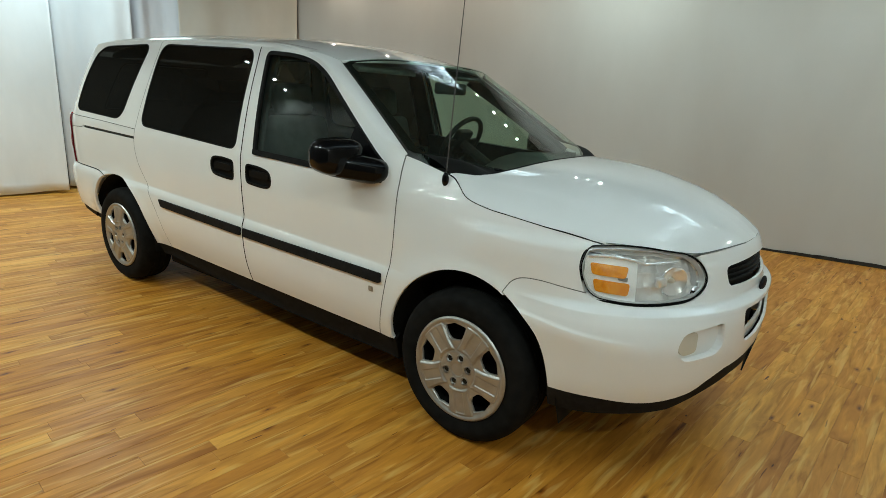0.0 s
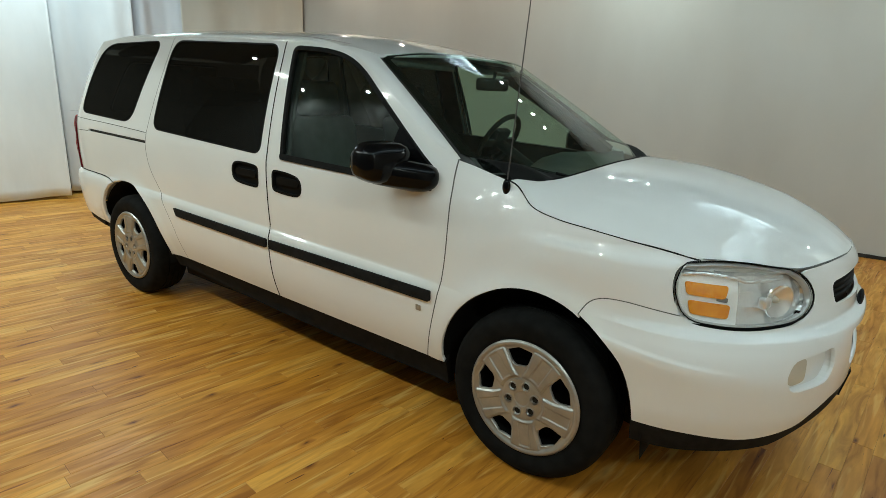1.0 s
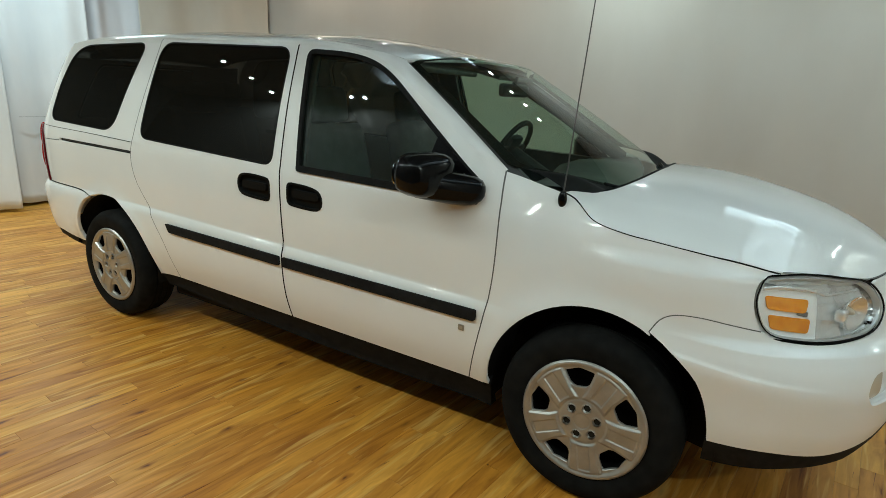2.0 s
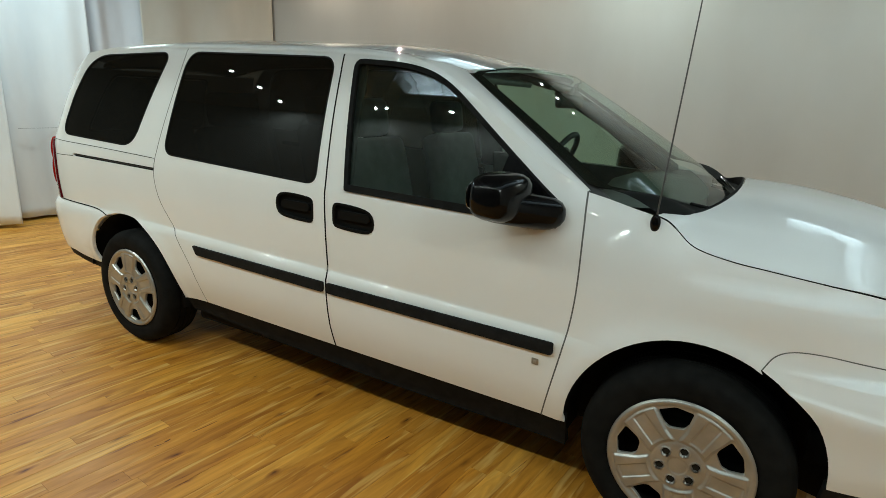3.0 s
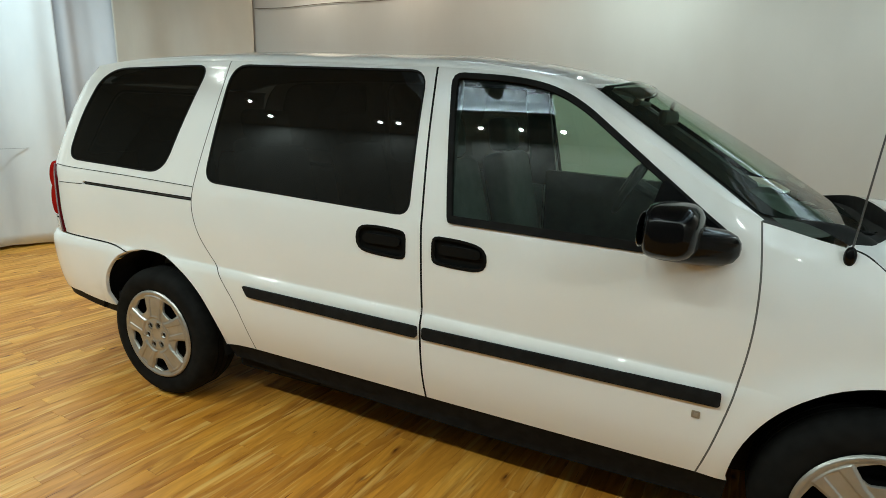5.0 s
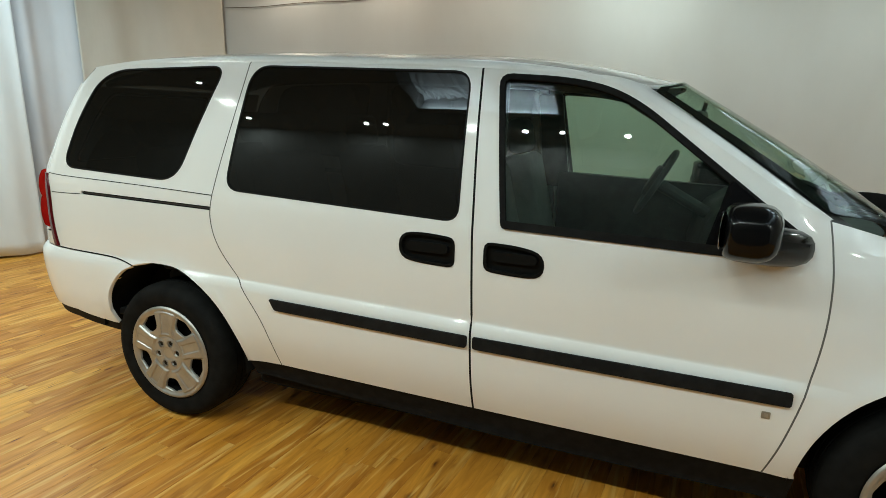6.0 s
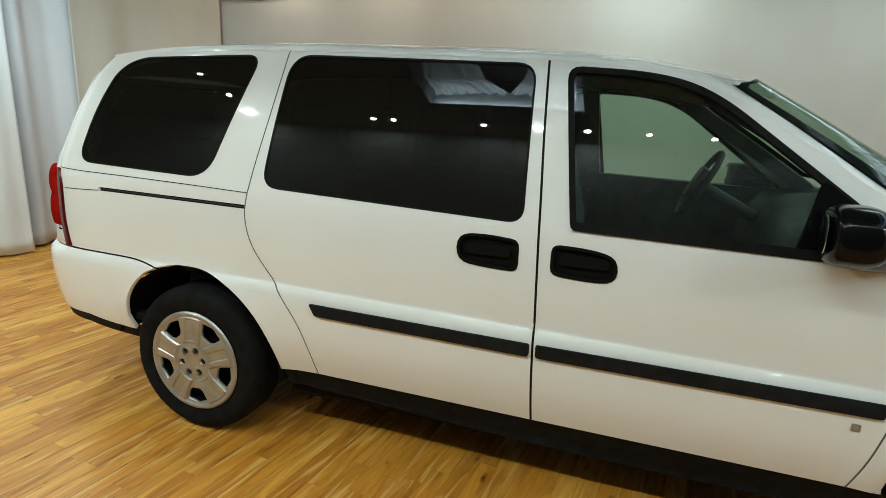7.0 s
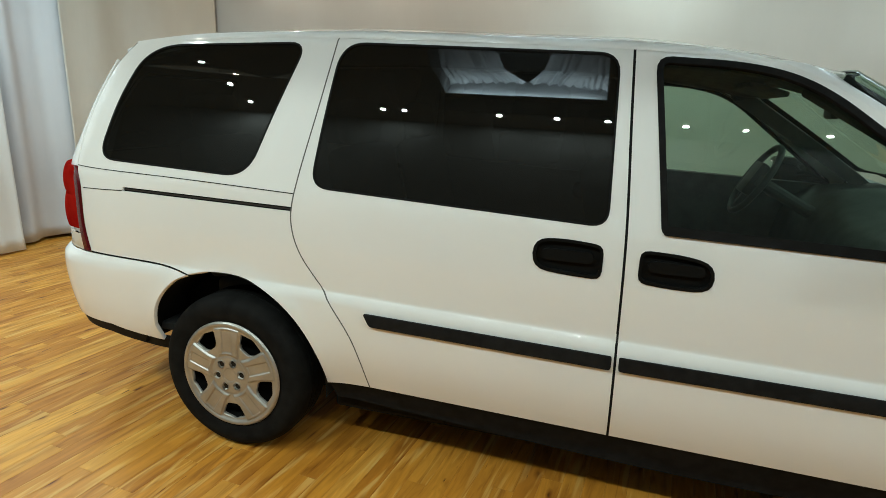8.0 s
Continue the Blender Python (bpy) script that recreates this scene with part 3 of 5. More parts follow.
def moulding(place, x0, x1, top0, top1, slant0=0.0, slant1=0.0, high=0.047):
    """A half-round rub strip along the door."""
    shape = rounded([(x0, top0, 0.006), (x0 + slant0, top0 - high, 0.012), (x1 - slant1, top1 - high, 0.012), (x1, top1, 0.008)], 0.03)
    return sheet(place, shape, step=0.03, depth=0.02, lift=0.012)


def seam_strip(place, line, wide=0.0065, lift=-0.0022):
    """A strip along a panel seam; the dark ones stand in for the gap's shade."""
    line = [Vector(p[:2]) for p in line]
    left, right = [], []
    for i, p in enumerate(line):
        d = line[min(i + 1, len(line) - 1)] - line[max(i - 1, 0)]
        n = Vector((-d.y, d.x)).normalized() * wide / 2
        left.append(p + n)
        right.append(p - n)
    return sheet(place, dense(left + right[::-1], 0.03), (), 0.03, depth=0, lift=lift)


def build_side(place, near):
    pane = pane_of(place)
    # front door
    outline = xy_loop(sill_line[1:], front_seam, door_top[::-1], door_gap[::-1])
    hs = handle_shape(1.570, 1.796, 0.942, 1.056, True)
    door = part("front_door", sheet(place, outline, [FRONT_GLASS, shrink(hs, 0.006)], 0.04, gap=0.003, rows=CREASE), paint, van, BODY)
    seal = shrink(FRONT_GLASS, 0.018)
    part("window_seal", ring(place, shrink(FRONT_GLASS, -0.002), seal, 0.02, 0.004), rubber, door, "black rubber window seal")
    part("window_glass", sheet(pane_of(place, 0.034), shrink(FRONT_GLASS, 0.012), step=0.04, depth=0, lift=-0.010), clear_glass, door, "green-tinted door glass")
    part("belt_moulding", sheet(place, rounded([(1.632, 1.108, 0.01), (1.626, 1.137, 0.01), (2.575, 1.110, 0.01), (2.578, 1.080, 0.01)]), step=0.03, depth=0.02, lift=0.010), rubber, door, "black rubber belt strip")
    part("sail_panel", sheet(place, rounded([(2.30 if near else 2.46, 1.092, 0.01), (2.36, 1.325, 0.02) if near else (2.475, 1.245, 0.02), (2.590, 1.146, 0.03), (2.572, 1.088, 0.03)]), step=0.03, depth=0.02, lift=0.007), gloss_black, door, "gloss black mirror sail panel")
    part("side_moulding", moulding(place, 1.544, 2.612, 0.684, 0.668), trim, door, "black plastic side moulding")
    part("handle_bezel", ring(place, hs, shrink(hs, 0.010), 0.02, 0.0025, 0.012), handle_black, door, "black plastic door handle")
    part("handle_pocket", sheet(place, shrink(hs, 0.010), step=0.02, depth=-0.012, lift=-0.016), handle_black, door)
    part("handle_grip", sheet(place, rounded([(1.60, 0.985, 0.02), (1.60, 1.022, 0.02), (1.768, 1.020, 0.02), (1.768, 0.983, 0.02)], 0.012), step=0.014, depth=0.022, lift=-0.001), handle_black, door)
    part("door_trim", sheet(place, rounded([(1.56, 0.40, 0.03), (1.56, 1.09 if near else 1.200, 0.02), (2.56, 1.07 if near else 1.165, 0.02), (2.50, 0.40, 0.03)]), step=0.08, depth=0.02, lift=-0.07), cabin, door, "dark plastic inner door panel")
    if near:
        part("badge", sheet(place, rounded([(2.534, 0.565, 0.003), (2.534, 0.590, 0.003), (2.560, 0.589, 0.003), (2.560, 0.564, 0.003)], 0.01), step=0.02, depth=0.004, lift=0.003), badge_grey, door, "small square grey badge")
        part("badge_field", sheet(place, rounded([(2.541, 0.571, 0.002), (2.541, 0.584, 0.002), (2.553, 0.583, 0.002), (2.553, 0.570, 0.002)], 0.01), step=0.02, depth=0.002, lift=0.0045), silver, door)
    # sliding door
    outline = xy_loop(sill_line[:2], door_gap, slider_top[::-1], slider_seam[::-1])
    hs = handle_shape(1.228, 1.458, 0.948, 1.066, False)
    door = part("sliding_door", sheet(place, outline, [MID_GLASS, shrink(hs, 0.006)], 0.04, gap=0.003, rows=CREASE), paint, van, BODY)
    part("window_seal", ring(place, shrink(MID_GLASS, -0.001), shrink(MID_GLASS, 0.006), 0.012, 0.001), rubber, door, "thin black window seal")
    part("window_glass", sheet(pane, shrink(MID_GLASS, 0.004), step=0.04, depth=0, lift=-0.001), privacy_glass, door, "dark privacy-tinted side window")
    part("side_moulding", moulding(place, 0.613, 1.520, 0.707, 0.684, 0.026, 0.0), trim, door, "black plastic side moulding")
    part("handle_bezel", ring(place, hs, shrink(hs, 0.010), 0.02, 0.0025, 0.012), handle_black, door, "black plastic door handle")
    part("handle_pocket", sheet(place, shrink(hs, 0.010), step=0.02, depth=-0.012, lift=-0.016), handle_black, door)
    part("handle_grip", sheet(place, rounded([(1.258, 0.992, 0.02), (1.258, 1.030, 0.02), (1.428, 1.028, 0.02), (1.428, 0.990, 0.02)], 0.012), step=0.014, depth=0.022, lift=-0.001), handle_black, door)
    # rear quarter
    arch = [(AXLES[0] + 0.425 * math.cos(a), HUB + 0.442 * math.sin(a)) for a in (radians(d) for d in range(2, 88, 5))]
    arch += flow([(0.0, 0.787), (-0.06, 0.786), (-0.12, 0.779), (-0.172, 0.766)], 2)
    edge_d = flow([(-0.724, 0.800), (-0.742, 0.92), (-0.738, 1.09), (-0.762, 1.176), (-0.742, 1.325), (-0.696, 1.445), (-0.610, 1.590), (-0.500, 1.690)])
    seam = flow([(-0.724, 0.798), (-0.51, 0.795), (-0.31, 0.787), (-0.18, 0.765)])
    outline = xy_loop([(0.42, 0.360), (0.612, 0.366)], slider_seam, top[::-1], edge_d[::-1], seam, arch[::-1])
    track = rounded([(-0.486, 1.088, 0.002), (-0.482, 1.106, 0.002), (0.316, 1.088, 0.002), (0.316, 1.070, 0.002)])
    quarter = part("rear_quarter", sheet(place, outline, [REAR_GLASS, track], 0.04, gap=0.003, rows=CREASE), paint, van, BODY)
    part("window_seal", ring(place, shrink(REAR_GLASS, -0.001), shrink(REAR_GLASS, 0.006), 0.012, 0.001), rubber, quarter, "thin black window seal")
    part("window_glass", sheet(pane, shrink(REAR_GLASS, 0.004), step=0.04, depth=0, lift=-0.001), privacy_glass, quarter, "dark privacy-tinted quarter window")
    part("door_track", sheet(place, shrink(track, -0.006), step=0.04, depth=0, lift=-0.016), under, quarter, "dark recessed sliding door track")
    part("track_rail", sheet(place, rounded([(-0.48, 1.094, 0.001), (-0.48, 1.099, 0.001), (0.312, 1.081, 0.001), (0.312, 1.076, 0.001)]), step=0.04, depth=0.01, lift=-0.006), steel, quarter)
    for line in (flow([(-0.760, 1.178), (-0.164, 1.160), (0.316, 1.140)]), flow([(-0.716, 1.086), (-0.60, 1.089), (-0.486, 1.092)])):
        part("panel_seam", sheet(place, xy_loop(line, [(p[0], p[1] - 0.0032) for p in line[::-1]]), step=0.03, depth=0, lift=0.0012), under, quarter)
    # front wing
    arch = [(AXLES[1] + 0.412 * math.cos(a), HUB + 0.438 * math.sin(a)) for a in (radians(d) for d in range(62, 180, 5))]
    hood_line = flow([(2.654, 1.213), (2.72, 1.196), (2.80, 1.175), (2.885, 1.157), (2.925, 1.145), (2.955, 1.126), (3.02, 1.080), (3.13, 1.055), (3.25, 1.043), (3.46, 1.021), (3.60, 0.990)])
    lampside = flow([(3.60, 0.988), (3.556, 0.970), (3.545, 0.925), (3.555, 0.87), (3.578, 0.812)])
    bumpseam = flow([(3.578, 0.812), (3.49, 0.822), (3.41, 0.828), (3.335, 0.820), (3.29, 0.795), (3.262, 0.748)])
    outline = xy_loop(front_seam, hood_line, lampside, bumpseam, arch, [(2.672, 0.342)])
    part("front_wing", sheet(place, outline, (), 0.035, gap=0.003, depth=0.02, rows=CREASE), paint, van, BODY)
    # dark and grey strips drawn in place of the shade in the panel gaps
    part("door_gap_strip", seam_strip(place, door_gap, 0.0085, 0.0006), rubber, van, "dark strip for the shade in a panel gap")
    for line in (front_seam, slider_seam, bumpseam):
        part("door_gap_strip", seam_strip(place, line, 0.0065, -0.0008), gap_shade_grey, van, "grey strip for the shade in a panel gap")
    for line in (hood_line[18:], edge_d, seam):
        part("door_gap_strip", seam_strip(place, line, 0.005), rubber, van, "dark strip for the shade in a panel gap")
    for line in (door_top, top, slider_top):
        part("drip_rail", seam_strip(place, line, 0.012, -0.0012), paint, van, "white painted roof joint")
    # sill, drawn lower to stand in for the black shade under the van
    sill = xy_loop(flow([(0.455, 0.285), (1.5, 0.232), (2.1, 0.220), (2.665, 0.222)]), flow([(2.672, 0.336), (2.10, 0.340), (1.54, 0.347), (0.43, 0.360)]))
    part("sill", sheet(place, sill, (), 0.04, lift=-0.006, depth=0.05), rubber, van, "black sill cover, its lower part standing in for shade")


build_side(near_side, True)
build_side(far_side, False)

# pillars between door and windscreen
for sgn in (-1, 1):
    bm = bmesh.new()
    rows = []
    seam = [p for p in door_top if p.x > 1.86]
    for i in range(25):
        t = i / 24
        k = t * (len(seam) - 1)
        a = seam[int(k)].lerp(seam[min(int(k) + 1, len(seam) - 1)], k - int(k))
        p = Vector((a.x, sgn * side_y(a.x, a.y + 0.003), a.y + 0.003))
        q = screen(sgn, 1 - t) + Vector((0.0, 0, -0.002))
        out = Vector((0.25, sgn * 0.6, 0.75)).normalized()
        rows.append([bm.verts.new(p.lerp(q, s) + out * 0.014 * math.sin(math.pi * s) * (1 - t) ** 0.5) for s in (0, 0.25, 0.5, 0.75, 1)])
    for a, b in zip(rows, rows[1:]):
        for j in range(4):
            bm.faces.new((a[j], a[j + 1], b[j + 1], b[j]))
    smooth_mesh(part("windscreen_pillar", bm, paint, van, BODY), 80)

roof_outline = xy_loop(flow([(2.085, -0.632), (2.17, -0.45), (2.215, -0.2), (2.222, 0)]), flow([(2.222, 0), (2.215, 0.2), (2.17, 0.45), (2.085, 0.632)]),
                       flow([(2.085, 0.632), (1.5, 0.645), (0.4, 0.650), (-0.3, 0.650), (-0.58, 0.632), (-0.70, 0.50), (-0.76, 0.0)]),
                       flow([(-0.76, 0.0), (-0.70, -0.50), (-0.58, -0.632), (-0.3, -0.650), (0.4, -0.650), (1.5, -0.645), (2.085, -0.632)]))
part("roof", sheet(roof, roof_outline, (), 0.05), paint, van, BODY)
part("headliner", sheet(roof, rounded([(-0.7, -0.55, 0.1), (-0.7, 0.55, 0.1), (2.12, 0.58, 0.1), (2.12, -0.58, 0.1)]), (), 0.1, lift=-0.05), lining, van, "grey cloth headliner")

for sgn in (-1, 1):
    bm = bmesh.new()
    rows = []
    place = near_side if sgn < 0 else far_side
    for line_at in top[1:] + slider_top[1:] + [p for p in door_top[1:] if p[0] < 1.90]:
        x, z = line_at[0], line_at[1]
        low, high = place(x, z - 0.020), roof(x, sgn * 0.600)
        corner = (place(x, z) + roof(x, sgn * 0.650)) / 2 + Vector((0, sgn * 0.0015, 0.002))
        bend = 2 * corner - (low + high) / 2
        rows.append([bm.verts.new(low.lerp(bend, k / 10).lerp(bend.lerp(high, k / 10), k / 10)) for k in range(11)])
    for a, b in zip(rows, rows[1:]):
        for j in range(10):
            bm.faces.new((a[j], a[j + 1], b[j + 1], b[j]))
    bmesh.ops.recalc_face_normals(bm, faces=bm.faces[:])
    smooth_mesh(part("roof_edge", bm, paint, van, "white painted rounded roof edge"), 80)

hood_edge = flow([(3.604, -side_y(3.60, 0.990)), (3.70, -0.665), (3.80, -0.565), (3.868, -0.45), (3.924, -0.32), (3.970, -0.16), (3.984, 0)])
hood_back = flow([(3.095, 0), (3.085, -0.30), (3.045, -0.50), (2.975, -0.645), (2.905, -0.718), (2.888, -0.733)])
hood_seam = [(p[0], -side_y(p[0], p[1])) for p in flow([(2.888, 1.158), (2.925, 1.146), (2.955, 1.127), (3.02, 1.080), (3.13, 1.055), (3.25, 1.043), (3.46, 1.021), (3.60, 0.990)])]
half = [Vector(p) for p in hood_back] + [Vector(p) for p in hood_seam] + [Vector(p) for p in hood_edge]
hood_outline = xy_loop(half, [(p.x, -p.y) for p in half[::-1]])
part("bonnet", sheet(hood, hood_outline, (), 0.03, gap=0.002, depth=0.05), paint, van, BODY)
# grey strip drawn for the shade in the gap before the bonnet
part("bonnet_joint", seam_strip(hood, [Vector(p) for p in hood_edge] + [Vector((p[0], -p[1])) for p in hood_edge[-2::-1]], 0.004, 0.0006), gap_shade_grey, van, "grey strip for the shaded gap at the bonnet's front edge")

# windscreen, cowl, wipers
def foot_line(u):
    """How high up the screen its lower edge runs."""
    return -0.035 + 0.060 * ease(0.40, 0.92, abs(u))


foot = [(k / 12, foot_line(k / 12)) for k in range(-11, 12)]
ws = xy_loop([(-0.985, 0.03), (-0.995, 0.05), (-0.995, 0.965), (-0.97, 0.995), (0.97, 0.995), (0.995, 0.965), (0.995, 0.05), (0.985, 0.03)], foot[::-1])
part("windscreen", sheet(screen, ws, (), 0.06, depth=0), clear_glass, van, "green-tinted windscreen")
inner = xy_loop([(-0.965, 0.055), (-0.973, 0.09), (-0.973, 0.955), (-0.94, 0.985), (0.94, 0.985), (0.973, 0.955), (0.973, 0.09), (0.965, 0.055)], [(u, v + 0.018) for u, v in foot[::-1]])
part("windscreen_band", sheet(screen, ws, [inner], 0.05, depth=0.003, lift=-0.004), handle_black, van, "black windscreen border")


bm = bmesh.new()
back_x = curve([p[1] for p in hood_back[::-1]], [p[0] for p in hood_back[::-1]])
rows = []
for k in range(-30, 31):
    u = k / 30
    a = screen(u * 0.995, foot_line(u) + 0.012) - Vector((0.004, 0, 0.006))
    y = 0.750 * u
    end = ease(0.70, 0.90, abs(u))
    b = hood(back_x(-abs(y)), y) + Vector((0.012, 0, -0.030 + 0.024 * end))
    rows.append([bm.verts.new(a.lerp(b, j / 6) + Vector((0, 0, (0.034 * end - 0.010) * math.sin(math.pi * j / 6)))) for j in range(7)])
for a, b in zip(rows, rows[1:]):
    for j in range(6):
        bm.faces.new((a[j], a[j + 1], b[j + 1], b[j]))
smooth_mesh(part("cowl", bm, under, van, "black plastic cowl panel"), 60)
# black strip that covers the white flange at the bonnet's rear edge
bm = bmesh.new()
rows = []
for k in range(-36, 37):
    y = 0.70 * k / 36
    e = hood(back_x(-abs(y)), y)
    inward = Vector((-0.85, -0.5 * y / 0.7, 0)).normalized()
    rows.append([bm.verts.new(e + inward * a + Vector((0, 0, b))) for a, b in ((0.003, -0.003), (0.010, 0.002), (0.014, -0.012), (0.012, -0.065))])
for a, b in zip(rows, rows[1:]):
    for j in range(3):
        bm.faces.new((a[j], a[j + 1], b[j + 1], b[j]))
smooth_mesh(part("bonnet_seal", bm, rubber, van, "black strip along the bonnet's rear edge"), 60)
for u0, u1 in ((0.02, -0.66), (0.66, 0.08)):
    up = Vector((0.012, 0, 0.005))
    pts = [screen(u0 + (u1 - u0) * k / 8, foot_line(u0 + (u1 - u0) * k / 8) - 0.010 + 0.004 * k / 8) + up for k in range(9)]
    w = part("wiper", tube([tuple(pts[0] + Vector((0.022, 0, -0.032)))] + [tuple(p) for p in pts[:6]], 0.008), gloss_black, van, "black wiper arm")
    part("wiper_blade", tube([tuple(p - up * 0.35) for p in pts[2:]], 0.006), rubber, w)

# front bumper and lamps


def gs(points):
    """Flank places (x, z, cut) as nose coordinates."""
    return [(girth(p[0], p[1]), *p[1:]) for p in points]


def fluted(s, z):
    """The lamp's silvered back wall, with shallow flutes."""
    p = nose(s, z)
    side = s if s < FRONT else 2 * FRONT - s
    k = 0.013 * abs(math.sin(24 * side + 3 * (z - 0.87))) + 0.005 * abs(math.sin(62 * (z - 0.79))) + 0.16 * max(z - 0.90, 0) + 0.004
    return p + Vector((-0.7, 0.5 if p.y < 0 else -0.5, 0)) * k


def mirrored(loop):
    return [Vector((2 * FRONT - p[0], p[1])) for p in loop][::-1]


LAMP = rounded(gs([(3.545, 0.90, 0.03), (3.556, 0.985, 0.028), (3.68, 0.994, 0.10), (3.858, 0.955, 0.06), (3.918, 0.862, 0.06), (3.898, 0.797, 0.07), (3.75, 0.782, 0.10), (3.588, 0.800, 0.06)]), 0.02)
FOG = rounded(gs([(3.872, 0.640, 0.02), (3.880, 0.698, 0.03), (3.970, 0.716, 0.02), (3.982, 0.650, 0.03), (3.970, 0.600, 0.03), (3.890, 0.590, 0.03)]), 0.02)
GRILLE = rounded([(girth(3.949, 0.895), 0.900, 0.03), (FRONT, 0.925, 0.3), (2 * FRONT - girth(3.949, 0.895), 0.900, 0.03), (2 * FRONT - girth(3.972, 0.822), 0.822, 0.03), (FRONT, 0.815, 0.3), (girth(3.972, 0.822), 0.822, 0.03)], 0.03)
LOWER = rounded([(girth(4.009, 0.735), 0.738, 0.02), (FRONT, 0.735, 0.2), (2 * FRONT - girth(4.009, 0.735), 0.738, 0.02), (2 * FRONT - girth(4.022, 0.60), 0.596, 0.03), (FRONT, 0.585, 0.2), (girth(4.022, 0.60), 0.596, 0.03)], 0.03)
arch = []
for d in range(9, 64, 5):
    up_by = math.sin(radians(d))
    across = AXLES[1] + 0.408 * (1 - up_by ** 2.5) ** 0.4 - 0.030 * ease(0.60, 0.93, up_by)
    arch.append((girth(across, HUB + 0.438 * up_by), HUB + 0.438 * up_by))
bump_near = [Vector((girth(x, z), z)) for x, z in flow([(3.262, 0.748), (3.29, 0.795), (3.335, 0.820), (3.41, 0.828), (3.49, 0.822), (3.578, 0.812)])]
around = shrink(LAMP, -0.006)[::-1]
first_at, last_at = (min(range(len(around)), key=lambda k: (around[k] - Vector((girth(x, z), z))).length) for x, z in ((3.588, 0.796), (3.864, 0.953)))
lamp_under = (around[first_at:] + around[:first_at])[: (last_at - first_at) % len(around) + 1]
lip = [Vector((girth(x, z), z)) for x, z in flow([(3.876, 0.9535), (3.912, 0.9588), (3.940, 0.9635)])]
near_edge = [Vector(p) for p in arch] + bump_near + lamp_under + lip
near_edge += [Vector((FRONT * 0.93, 0.9705)), Vector((FRONT, 0.9725))]
low_edge = [Vector((girth(x, z), z)) for x, z in flow([(3.484, 0.408), (3.64, 0.420), (3.80, 0.414), (3.905, 0.440), (3.955, 0.487), (3.99, 0.518)])]
low_edge = (low_edge + [Vector((FRONT * 0.9, 0.530)), Vector((FRONT, 0.530))])[::-1]
bump_outline = xy_loop(near_edge, mirrored(near_edge), [(2 * FRONT - p.x, p.y) for p in low_edge[::-1]], low_edge)
bumper = part("front_bumper", sheet(nose, bump_outline, [FOG, mirrored(FOG), GRILLE, LOWER], 0.018, gap=0.001, depth=0.012, rows=[0.7515, 0.757, 0.763, 0.769] + [[(q, 0.690 - 0.09 * q + d) for q in np.arange(-0.24, 0.46, 0.012)] for d in (-0.012, -0.004, 0.0, 0.003, 0.007, 0.011, 0.017)]), paint, van, "white painted front bumper")
dam_top = [Vector((girth(3.478, 0.405), 0.406))] + [Vector((p.x, p.y - 0.002)) for p in low_edge[::-1][1:]]
dam_low = [Vector((girth(3.474, 0.31), 0.312)), Vector((girth(3.7, 0.345), 0.348)), Vector((girth(3.86, 0.37), 0.372)), Vector((girth(3.95, 0.43), 0.432)), Vector((FRONT * 0.8, 0.470)), Vector((FRONT, 0.475))]
valance = xy_loop(dam_top, [(2 * FRONT - p.x, p.y) for p in dam_top[::-1]], [(2 * FRONT - p.x, p.y) for p in dam_low], dam_low[::-1])
part("air_dam", sheet(nose, valance, (), 0.04, depth=0.04, lift=-0.003), trim, bumper, "black plastic air dam")
part("grille_mesh", sheet(nose, shrink(GRILLE, -0.01), (), 0.04, depth=0, lift=-0.035), under, bumper, "dark grille opening")
rad = bmesh.new()
box(rad, (3.86, 0, 0.655), (0.05, 1.16, 0.24), 0.01)
part("radiator", rad, under, bumper, "dark radiator behind the intake")
part("lower_grille", sheet(nose, shrink(LOWER, -0.15), (), 0.04, depth=0, lift=-0.06), under, bumper, "dark lower air intake")
part("intake_lip", sheet(nose, rounded([(girth(4.024, 0.60), 0.590, 0.01), (girth(4.026, 0.62), 0.628, 0.01), (FRONT, 0.630, 0.2), (2 * FRONT - girth(4.026, 0.62), 0.628, 0.01), (2 * FRONT - girth(4.024, 0.60), 0.590, 0.01), (FRONT, 0.580, 0.2)], 0.03), (), 0.03, depth=0.01, lift=-0.022), lamp_edge_grey, bumper, "grey lower intake lip")
for k in range(4):
    z = 0.838 + 0.020 * k
    bar = rounded([(girth(3.965, z), z, 0.002), (girth(3.965, z), z + 0.006, 0.002), (2 * FRONT - girth(3.965, z), z + 0.006, 0.002), (2 * FRONT - girth(3.965, z), z, 0.002)])
    part("grille_bar", sheet(nose, bar, (), 0.04, depth=0.012, lift=-0.015), trim, bumper)
em = bmesh.new()
bmesh.ops.create_uvsphere(em, u_segments=20, v_segments=12, radius=1.0)
for v in em.verts:
    v.co = Vector((4.048 + 0.011 * v.co.x, 0.072 * v.co.y, 0.772 + 0.036 * v.co.z * (1 - 0.25 * abs(v.co.y))))
smooth_mesh(part("grille_emblem", em, trim, bumper, "plain dark grey grille emblem"), 60)
plate = bmesh.new()
box(plate, (4.050, 0.0, 0.468), (0.006, 0.30, 0.110), 0.002, Matrix.Rotation(radians(4), 4, "Z") @ Matrix.Rotation(radians(10), 4, "Y"))
part("plate_bracket", plate, trim, bumper, "black number plate bracket")
